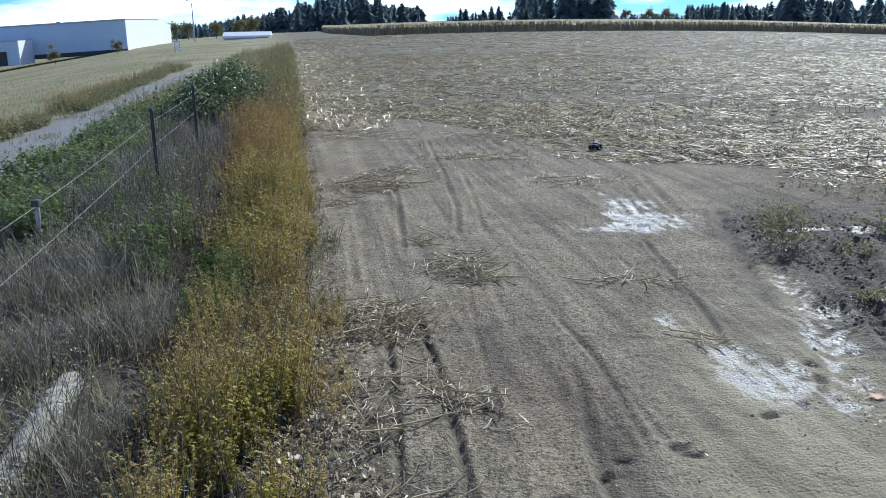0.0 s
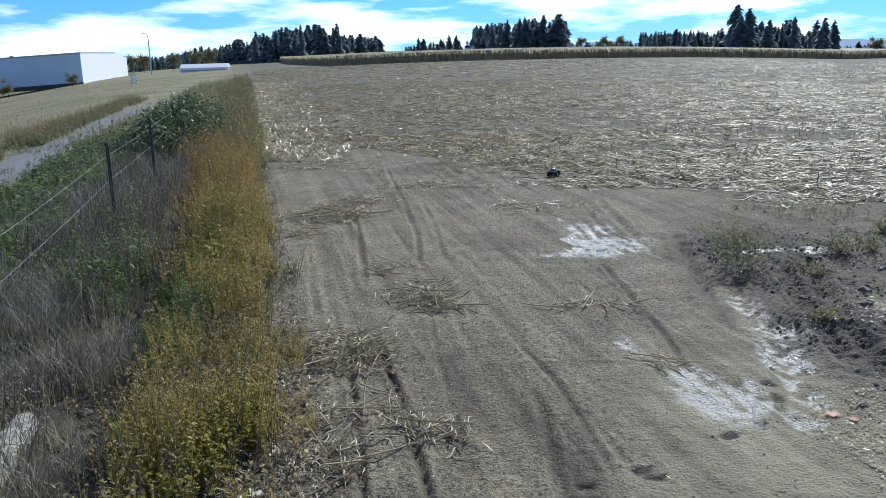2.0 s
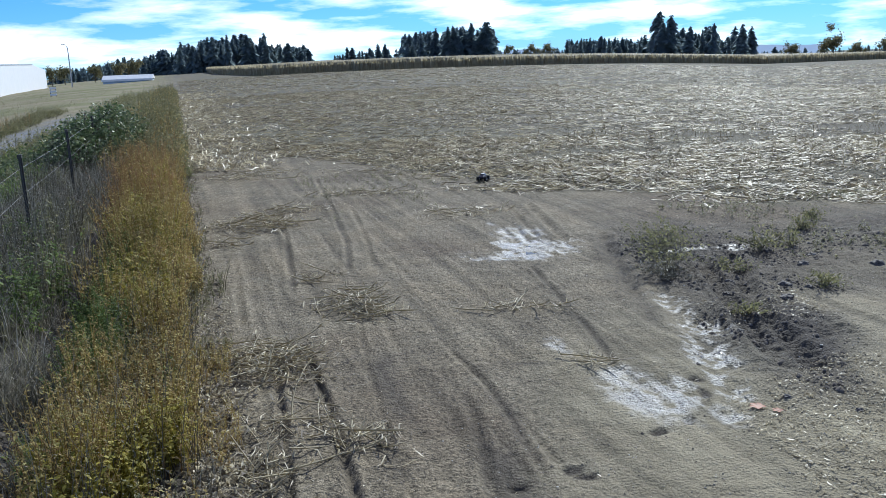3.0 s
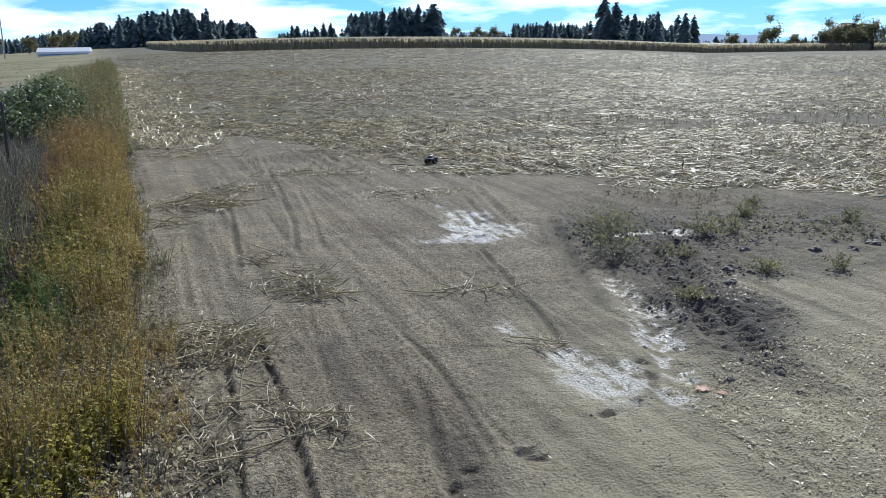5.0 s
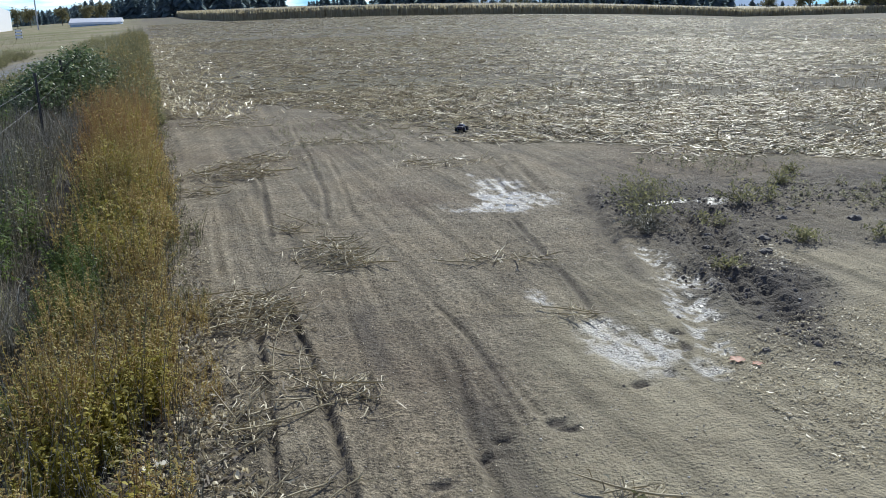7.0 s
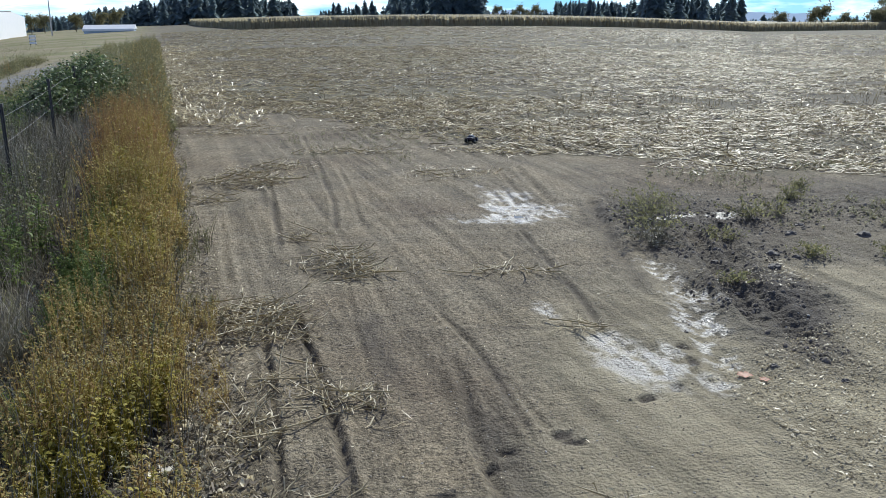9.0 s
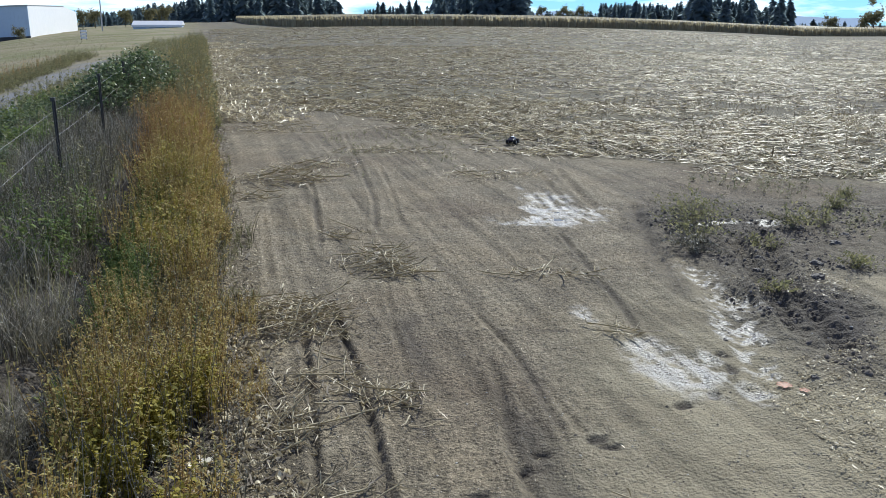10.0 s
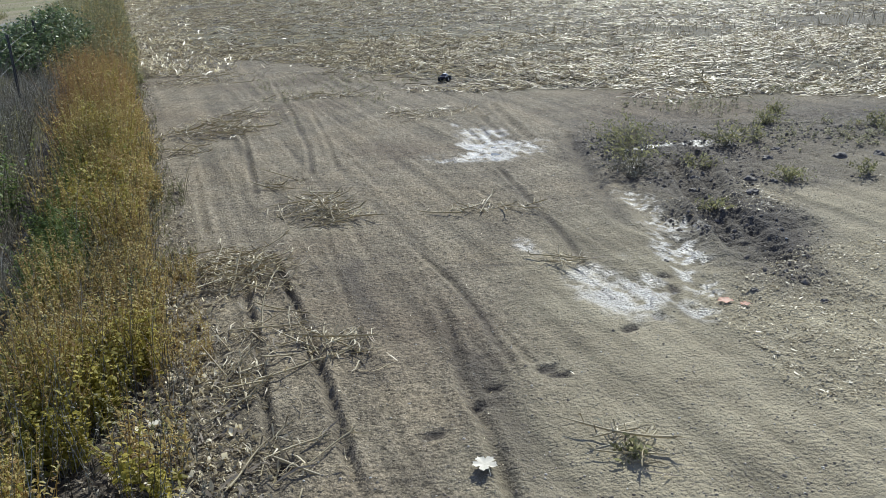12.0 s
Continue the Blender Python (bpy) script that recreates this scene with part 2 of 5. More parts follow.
def tubes(path, radius, sides=3):
    """Tapered, bent rods: path n x k x 3, radius n x k. Quads."""
    path, radius = np.asarray(path, float), np.asarray(radius, float)
    n, k, _ = path.shape
    d = path[:, -1] - path[:, 0]
    d = d / (np.linalg.norm(d, axis=1, keepdims=True) + 1e-9)
    ref = np.where(np.abs(d[:, 2:3]) > 0.8, np.array([[1.0, 0, 0]]), np.array([[0, 0, 1.0]]))
    a = np.cross(d, ref)
    a /= np.linalg.norm(a, axis=1, keepdims=True) + 1e-9
    b = np.cross(d, a)
    ang = np.arange(sides) * 2 * np.pi / sides
    ring = a[:, None, None, :] * np.cos(ang)[None, None, :, None] + b[:, None, None, :] * np.sin(ang)[None, None, :, None]
    v = path[:, :, None, :] + ring * radius[:, :, None, None]
    base = (np.arange(n) * k * sides)[:, None, None]
    i, j = np.arange(k - 1)[None, :, None], np.arange(sides)[None, None, :]
    j2 = (j + 1) % sides
    f = np.stack([base + i * sides + j, base + i * sides + j2, base + (i + 1) * sides + j2, base + (i + 1) * sides + j], -1)
    return v.reshape(-1, 3), f.reshape(-1, 4)


def blades(path, side, width):
    """Ribbons along path n x k x 3, with side n x 3 and width n x k. Quads."""
    path, width = np.asarray(path, float), np.asarray(width, float)
    n, k, _ = path.shape
    s = side / (np.linalg.norm(side, axis=1, keepdims=True) + 1e-9)
    v = np.stack([path - s[:, None] * width[..., None] / 2, path + s[:, None] * width[..., None] / 2], 2)
    base = (np.arange(n) * k * 2)[:, None]
    i = np.arange(k - 1)[None, :] * 2
    f = np.stack([base + i, base + i + 1, base + i + 3, base + i + 2], -1)
    return v.reshape(-1, 3), f.reshape(-1, 4)


_lat = np.random.default_rng(3).random((256, 256))


def vnoise(x, y):
    xi, yi = np.floor(x).astype(int), np.floor(y).astype(int)
    u, w = x - xi, y - yi
    u, w = u * u * (3 - 2 * u), w * w * (3 - 2 * w)
    g = lambda i, j: _lat[i % 256, j % 256]
    return (g(xi, yi) * (1 - u) + g(xi + 1, yi) * u) * (1 - w) + (g(xi, yi + 1) * (1 - u) + g(xi + 1, yi + 1) * u) * w - 0.5


def fbm(x, y, freq, octaves=4):
    s, a = 0.0, 1.0
    for o in range(octaves):
        s = s + a * vnoise(x * freq + 17.3 * o, y * freq - 9.1 * o)
        freq, a = freq * 2.03, a * 0.5
    return s


def step(a, b, x):
    t = np.clip((x - a) / (b - a), 0, 1)
    return t * t * (3 - 2 * t)


# ---- the lie of the land ----
def edge(y):
    """x of the line where the verge meets the dirt track."""
    return 0.02 - 0.175 * np.asarray(y, float)


def stubble_from(x):
    """y at which the stubble field begins."""
    return np.interp(x, [-9, -4.6, -1.7, 0.1, 1.5, 2.7, 3.6, 5.2, 6.6, 8.0, 9.4, 10.7, 14, 30], [36, 29.6, 28.2, 26.6, 22.6, 20.2, 18.8, 17.6, 16.6, 15.8, 15.1, 14.5, 13.4, 10])


def swell(x, y):
    """The land falls away gently to both sides in the distance."""
    d = np.hypot(x, y) + 1e-6
    az = np.clip(np.degrees(np.arctan2(x, y)), -40, 27)
    f = np.clip(1 - np.degrees(np.arctan(2.9 / d)) / 14.5, 0, 1)
    f = f * f * (3 - 2 * f)
    return -np.minimum(d, 3000) * np.tan(np.radians(0.93 * ((az - 4) / 27) ** 2 + 0.6 * np.clip((-18.5 - az) / 7.5, 0, 2))) * f * f


def to_line(x, y, pts):
    """Distance from a polyline, with sign, and the length along it."""
    best, sign, along, run = np.full(x.shape, 1e9), np.zeros(x.shape), np.zeros(x.shape), 0.0
    for (ax, ay), (bx, by) in zip(pts[:-1], pts[1:]):
        dx, dy = bx - ax, by - ay
        ln = math.hypot(dx, dy)
        t = np.clip(((x - ax) * dx + (y - ay) * dy) / ln**2, 0, 1)
        d = np.hypot(x - ax - t * dx, y - ay - t * dy)
        m = d < best
        best = np.where(m, d, best)
        sign = np.where(m, np.sign((x - ax) * dy - (y - ay) * dx), sign)
        along = np.where(m, run + t * ln, along)
        run += ln
    return best * sign, along, run


# wheel ruts: line, half width, depth
RUTS = [
    ([(-0.30, 4.0), (-0.32, 4.5), (-0.39, 5.24), (-0.46, 6.1), (-0.54, 6.88), (-0.66, 7.9)], 0.030, 0.040),
    ([(0.17, 4.0), (0.13, 4.4), (0.07, 5.0), (0.01, 5.6), (-0.09, 6.5), (-0.27, 7.7), (-0.45, 8.8)], 0.034, 0.042),
    ([(0.46, 4.6), (0.42, 5.2), (0.35, 5.9), (0.27, 6.8), (0.2, 8.2), (0.15, 10)], 0.030, 0.014),
    ([(0.93, 3.6), (0.96, 4.1), (0.98, 4.75), (0.94, 5.3), (1.0, 6.1), (1.03, 6.95)], 0.045, 0.045),
    ([(1.35, 5.0), (1.33, 5.8), (1.30, 6.46), (1.22, 7.3), (0.98, 8.3)], 0.032, 0.020),
    ([(1.55, 5.1), (1.48, 5.6), (1.42, 6.0), (1.33, 6.7)], 0.030, 0.013),
    ([(2.46, 7.1), (2.52, 7.7), (2.55, 8.3), (2.56, 9.5), (2.57, 11.5)], 0.036, 0.022),
    ([(3.20, 8.0), (3.29, 8.6), (3.54, 10.2), (4.16, 13.3)], 0.09, 0.036),
    ([(-1.10, 9.2), (-1.30, 10.8), (-1.57, 12.7)], 0.045, 0.016),
    ([(-0.60, 10.6), (-0.68, 11.5), (-0.89, 14.1), (-1.2, 17)], 0.042, 0.022),
    ([(0.10, 11.6), (0.09, 13.7), (-0.11, 16.3), (-0.6, 22)], 0.045, 0.018),
    ([(0.45, 12.0), (0.40, 14.0), (0.2, 17)], 0.04, 0.014),
    ([(0.62, 7.2), (0.50, 8.6), (0.42, 10.5)], 0.05, 0.012),
    ([(1.2, 20.2), (0.95, 22.2), (0.5, 25)], 0.08, 0.026),
    ([(1.75, 19.6), (1.5, 21.8), (1.1, 24.5)], 0.08, 0.026),
    ([(2.72, 12.6), (2.70, 13.4), (2.68, 14.4)], 0.04, 0.010),
    ([(2.90, 12.6), (2.90, 13.4), (2.92, 14.6)], 0.04, 0.010),
    ([(3.10, 12.9), (3.12, 14.2), (3.2, 16.5)], 0.05, 0.016),
    ([(3.45, 12.6), (3.5, 14.0), (3.62, 16.5)], 0.07, 0.026),
]
# deep tractor wheel tracks through the mud, with lug marks: line, half width, depth
LUGGED = [
    ([(4.30, 6.7), (4.29, 7.2), (4.38, 8.16), (4.61, 9.0), (5.0, 10.25), (5.4, 11.4)], 0.15, 0.075),
    ([(3.28, 6.0), (3.33, 6.8), (3.52, 7.5), (3.72, 8.2), (3.70, 9.0), (3.78, 10.0)], 0.24, 0.040),
    ([(3.94, 7.0), (4.10, 7.86), (4.33, 8.85), (4.70, 10.3), (4.9, 11.2)], 0.11, 0.085),
    ([(1.16, 4.0), (1.13, 4.9), (1.14, 5.7), (1.15, 6.6)], 0.13, 0.012),
]
PRINTS = [(1.13, 5.29, 0.1), (1.00, 5.06, 0.35), (1.57, 5.45, 0.2), (1.62, 5.35, -0.3), (0.64, 4.76, 0.2), (-0.28, 4.62, 0.2), (3.07, 6.92, 0.3), (3.04, 6.61, 1.4), (2.68, 6.12, 1.2), (2.38, 5.96, 0.4)]
# hollows that hold water: x, y, half length, half width, turn, depth
POOLS = [
    (2.50, 12.05, 0.75, 0.42, 6, 0.045),
    (2.88, 12.9, 0.52, 1.15, 6, 0.030),
    (3.35, 12.6, 0.30, 0.4, 0, 0.02),
    (2.46, 6.72, 0.30, 0.72, 8, 0.034),
    (2.70, 6.62, 0.20, 0.60, 8, 0.020),
    (2.93, 6.66, 0.085, 0.60, 2, 0.034),
    (3.02, 6.12, 0.20, 0.26, 0, 0.03),
    (3.33, 6.65, 0.16, 0.52, 0, 0.03),
    (3.52, 7.5, 0.24, 0.55, -18, 0.03),
    (3.73, 8.3, 0.24, 0.60, 0, 0.03),
    (3.72, 9.2, 0.20, 0.50, 0, 0.03),
    (2.12, 7.95, 0.16, 0.26, 0, 0.012),
    (5.0, 11.75, 0.45, 0.20, -8, 0.04),
    (5.5, 11.65, 0.25, 0.24, 0, 0.04),
]


WATER = [(2.80, 12.4, 0.18, 0.32, 8, 0.05)]


def streaks(x, y):
    """Faint lines of old wheel marks, drawn out along the track."""
    u = x - edge(y)
    return 0.6 * fbm(u * 5.5 + 0.5 * fbm(x, y, 0.4, 2), y * 0.22, 1.0, 3) + 0.5 * fbm(u * 15, y * 0.5, 1.0, 2)


def damp_and_shade(x, y):
    """Darker soil along wheel marks, the widest freshly turned, and painted shade in the footprints."""
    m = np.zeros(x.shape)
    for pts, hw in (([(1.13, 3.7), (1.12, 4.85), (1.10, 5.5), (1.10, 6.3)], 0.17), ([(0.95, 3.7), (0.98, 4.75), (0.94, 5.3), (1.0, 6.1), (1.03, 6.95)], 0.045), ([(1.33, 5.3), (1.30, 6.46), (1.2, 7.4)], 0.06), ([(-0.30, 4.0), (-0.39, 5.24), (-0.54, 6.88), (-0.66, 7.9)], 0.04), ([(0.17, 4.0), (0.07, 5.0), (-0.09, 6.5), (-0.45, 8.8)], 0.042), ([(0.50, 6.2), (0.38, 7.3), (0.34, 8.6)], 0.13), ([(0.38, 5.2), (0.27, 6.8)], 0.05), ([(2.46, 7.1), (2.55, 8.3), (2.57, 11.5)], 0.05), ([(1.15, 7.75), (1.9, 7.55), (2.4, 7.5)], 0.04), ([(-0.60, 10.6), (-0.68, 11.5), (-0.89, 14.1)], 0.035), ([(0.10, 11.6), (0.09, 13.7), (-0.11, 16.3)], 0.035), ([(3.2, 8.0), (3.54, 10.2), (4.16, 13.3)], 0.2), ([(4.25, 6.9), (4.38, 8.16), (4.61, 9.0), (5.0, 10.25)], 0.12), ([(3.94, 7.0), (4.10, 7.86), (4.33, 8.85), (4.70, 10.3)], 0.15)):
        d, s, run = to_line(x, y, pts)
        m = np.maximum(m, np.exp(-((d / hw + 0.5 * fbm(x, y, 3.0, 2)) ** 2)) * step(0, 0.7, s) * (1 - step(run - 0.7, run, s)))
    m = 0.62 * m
    # the shade in each print's hollow, painted as a darker colour
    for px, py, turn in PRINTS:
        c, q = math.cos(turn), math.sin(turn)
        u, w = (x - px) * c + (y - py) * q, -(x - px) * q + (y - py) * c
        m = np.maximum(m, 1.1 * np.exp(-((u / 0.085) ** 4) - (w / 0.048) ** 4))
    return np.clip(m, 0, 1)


def pool_mask(x, y):
    wet = np.zeros(x.shape)
    dip = np.zeros(x.shape)
    wob = fbm(x, y, 2.4, 4)
    lines = fbm((x - edge(y)) * 8, y * 1.1, 1.0, 3)
    specks, fleck = fbm(x, y, 9.0, 3), fbm(x, y, 13.0, 2)
    for px, py, a, b, turn, depth in POOLS:
        c, s = math.cos(radians(turn)), math.sin(radians(turn))
        u, w = ((x - px) * c + (y - py) * s) / a, (-(x - px) * s + (y - py) * c) / b
        r = np.hypot(u, w) + wob * 0.8 + lines * 0.45
        wet = np.maximum(wet, (1 - step(0.3, 1.4, r)) * np.clip(0.75 + 1.5 * specks + 0.9 * lines if px < 3.2 else 0.42 + 2.6 * fleck + 0.5 * specks, 0, 1.0))
        dip = np.maximum(dip, depth * (1 - step(0.15, 1.1, r)))
    return np.clip(wet, 0, 1), dip


def mud_mask(x, y):
    m = step(0.0, 0.7, x - (3.0 + 0.10 * (y - 6.3)) + 0.6 * fbm(x, y, 0.9, 3)) * (1 - step(12.2, 14.8, y + 0.8 * fbm(x, y, 0.7, 3)))
    m = m * (1 - 0.92 * step(0.0, 0.6, x - 4.35 - 0.28 * (y - 7) + 0.4 * fbm(x, y, 1.2, 3)) * (1 - step(8.7, 9.6, y + 0.6 * fbm(x, y, 0.8, 3))))
    m = m * (1 - 0.35 * step(5.2, 6.4, x))
    return m * step(5.9, 6.9, y + 0.5 * fbm(x, y, 1.3, 3)) * (0.7 + 0.5 * np.clip(fbm(x, y, 0.6, 3) + 0.3, 0, 1))


def height(x, y):
    x, y = np.asarray(x, float), np.asarray(y, float)
    near = 1 - step(26, 45, np.hypot(x, y))
    z = swell(x, y) + near * (0.030 * fbm(x, y, 0.35, 3) + 0.013 * fbm(x, y, 2.6, 3) + 0.010 * fbm(x, y, 11.0, 2))
    off = x - edge(y)
    z = z - 0.2 * near * np.exp(-((off + 1.34) / 0.26) ** 2) + 0.06 * near * step(-1.5, -2.2, off)
    shape = np.broadcast(x, y).shape
    x, y, z = (np.broadcast_to(q, shape).astype(float).copy() for q in (x, y, z))
    sel = (x > -3) & (x < 7) & (y > 3) & (y < 26)
    xx, yy, zz = x[sel], y[sel], z[sel]
    st = streaks(xx, yy)
    zz = zz + 0.015 * st * step(-0.2, 0.2, xx - edge(yy)) * (1 - step(18, 26, yy))
    for pts, hw, depth in RUTS:
        d, s, run = to_line(xx, yy, pts)
        ends = step(0, 0.6, s) * (1 - step(run - 0.6, run, s))
        t = d / hw + 0.35 * fbm(xx, yy, 1.7, 2)
        zz = zz - ends * depth * (np.exp(-t**2) - 0.42 * np.exp(-((np.abs(t) - 1.9) / 0.8) ** 2)) * (1 + 0.8 * fbm(xx, yy, 1.1, 2))
    for pts, hw, depth in LUGGED:
        d, s, run = to_line(xx, yy, pts)
        ends = step(0, 0.7, s) * (1 - step(run - 0.7, run, s))
        inside = np.exp(-((d / hw) ** 4))
        lug = np.clip(np.sin((s + np.abs(d) * 0.55) * 2 * np.pi / 0.13) * 2.2, -1, 1)
        zz = zz - ends * depth * (inside * (0.87 + 0.13 * lug * (depth > 0.06) + 0.25 * fbm(xx, yy, 7, 2)) - 0.32 * np.exp(-((np.abs(d) - hw * 1.55) / (hw * 0.45)) ** 2) * (1 + 0.8 * fbm(xx, yy, 4, 2)))
    for px, py, turn in PRINTS:
        c, s = math.cos(turn), math.sin(turn)
        u, w = (xx - px) * c + (yy - py) * s, -(xx - px) * s + (yy - py) * c
        zz = zz - 0.03 * np.exp(-((u / 0.08) ** 4) - (w / 0.045) ** 4)
    z[sel] = zz
    mud = mud_mask(x, y)
    z = z + mud * (0.07 * np.clip(fbm(x, y, 1.3, 4), -0.35, 1) + 0.045 * fbm(x, y, 4.2, 4) + 0.035 * fbm(x, y, 13, 2))
    fld = step(-0.6, 0.8, y - stubble_from(x)) * step(-0.2, 0.6, off)
    z = z + near * fld * (0.05 * fbm(x, y, 1.6, 4) + 0.02 * np.sin(off * 2 * np.pi / 0.76))
    wet, dip = pool_mask(x, y)
    return z - dip


def ground_z(x, y):
    return height(np.atleast_1d(np.asarray(x, float)), np.atleast_1d(np.asarray(y, float)))


def spread(fine_lo, fine_hi, fine, lo, hi, growth=1.12, first=None):
    """Coordinates: even between fine_lo and fine_hi, then wider and wider out to lo and hi."""
    c = list(np.arange(fine_lo, fine_hi, fine))
    s = first or fine
    p, q = c[0], c[-1]
    st = s
    while q < hi:
        st *= growth
        q += st
        c.append(q)
    st = s
    while p > lo:
        st *= growth
        p -= st
        c.insert(0, p)
    return np.array(c)


def build_ground():
    mid_x = np.concatenate([np.arange(-7.0, -1.6, 0.075), np.arange(-1.6, 4.6, 0.024), np.arange(4.6, 6.0, 0.034), np.arange(6.0, 12.5, 0.07)])
    mid_y = np.concatenate([np.arange(3.6, 8.6, 0.024), np.arange(8.6, 13.2, 0.036), np.arange(13.2, 27, 0.075)])
    far_x = spread(-7, 12.4, 19.4, -2900, 2900, 1.13, 0.075)
    far_y = spread(3.6, 26.9, 23.3, -2900, 2900, 1.13, 0.075)
    xs = np.concatenate([far_x[far_x < -7.02], mid_x, far_x[far_x > 12.5]])
    ys = np.concatenate([far_y[far_y < 3.57], mid_y, far_y[far_y > 27.0]])
    gx, gy = np.meshgrid(xs, ys)
    x, y = gx.ravel(), gy.ravel()
    z = height(x, y)
    nx, ny = len(xs), len(ys)
    i = (np.arange(ny - 1)[:, None] * nx + np.arange(nx - 1)[None, :]).ravel()
    f = np.stack([i, i + 1, i + nx + 1, i + nx], -1)
    off = x - edge(y)
    n1, n2 = fbm(x, y, 0.9, 4), fbm(x, y, 0.25, 3)
    wet, dip = pool_mask(x, y)
    mud = mud_mask(x, y)
    field = step(-0.8, 1.2, y - stubble_from(x) + 2.2 * n1) * step(-0.1, 0.5, off)
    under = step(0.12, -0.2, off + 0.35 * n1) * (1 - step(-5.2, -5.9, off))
    gravel = step(-5.7, -6.1, off + 0.6 * n1) * (1 - step(-8.5, -8.9, off + 0.7 * n1)) * (1 - step(60, 75, y))
    meadow = np.maximum(step(-8.4, -9.0, off + 0.7 * n1), step(60, 80, y) * step(-0.5, -4, off))
    behind = 1 - step(-4, 2, y)
    meadow = np.maximum(meadow, behind * step(0, -1, off))
    field = np.maximum(field, step(30, 60, off))
    me = mesh_of("ground", np.stack([x, y, z], -1), f, M_SOIL, True, {"sand": np.clip(step(0.6, 2.2, x - 0.25 * (y - 5) + 0.9 * n1) * (1 - step(6.6, 9.5, y - 0.35 * (x - 2) + 1.2 * n1)), 0, 1) * 0.8, "streak": np.clip(0.5 + 0.75 * streaks(x, y), 0, 1), "damp_shade": 0.9 * damp_and_shade(x, y), "wet": np.clip(wet + 0.25 * mud * np.clip(n1 + 0.3, 0, 1), 0, 1), "mud": mud, "field": field, "under": under, "gravel": gravel, "meadow": meadow})
    return tagged(new("ground", me), "bare grey-brown field track, wheel-rutted, muddy and partly wet", "ground", kind="structure")


ground = build_ground()


def build_water():
    """Still water standing in the hollows."""
    for px, py, a, b, turn, depth in WATER:
        n = 48
        ang = np.arange(n) * 2 * np.pi / n
        c, s = math.cos(radians(turn)), math.sin(radians(turn))
        r = 1.02 + 0.10 * np.sin(3 * ang + px) + 0.06 * np.sin(7 * ang)
        u, w = np.cos(ang) * a * r, np.sin(ang) * b * r
        x, y = px + u * c - w * s, py + u * s + w * c
        level = float(np.percentile(ground_z(px + u * 0.8, py + w * 0.8), 25))
        v = np.concatenate([[[px, py, level]], np.stack([x, y, np.full(n, level)], -1)])
        f = np.stack([np.zeros(n, int), 1 + np.arange(n), 1 + (np.arange(n) + 1) % n], -1)
        ob = new("puddle", mesh_of("puddle", v, f, M_WATER))
        tagged(ob, "shallow puddle reflecting the bright sky in a muddy hollow", "puddle", "puddles on the track", "structure")


build_water()


# ---- buildings and distance ----
def part(name, bm, mat, parent=None, label=""):
    """Links a bmesh as one mesh object, under a thing or a part."""
    me = bpy.data.meshes.new(name)
    bm.to_mesh(me)
    bm.free()
    me.materials.append(mat)
    ob = new(name, me)
    if parent:
        ob.parent = parent
    if label:
        ob["label"] = label
    return ob


def box_bm(x0, x1, y0, y1, z0, z1, bevel=0.0, bm=None):
    bm = bm or bmesh.new()
    got = bmesh.ops.create_cube(bm, size=1.0)["verts"]
    for q in got:
        q.co = Vector((x0 + (q.co.x + 0.5) * (x1 - x0), y0 + (q.co.y + 0.5) * (y1 - y0), z0 + (q.co.z + 0.5) * (z1 - z0)))
    if bevel:
        es = list({e for q in got for e in q.link_edges})
        bmesh.ops.bevel(bm, geom=es, offset=bevel, segments=2, profile=0.6, affect="EDGES")
    return bm


def thing(name, label, category, m, group="", kind=""):
    ob = new(name)
    ob.empty_display_size = 0.3
    ob.matrix_basis = m
    return tagged(ob, label, category, group, kind)


def ribbed(x0, x1, y0, y1, z0, z1, pitch, depth=0.05):
    """A wall slab whose front (towards -y) carries upright ribs."""
    bm = box_bm(x0, x1, y0, y1, z0, z1)
    x = x0 + pitch / 2
    while x < x1:
        box_bm(x - 0.05, x + 0.05, y0 - depth, y0 + 0.01, z0, z1, bm=bm)
        x += pitch
    return bm


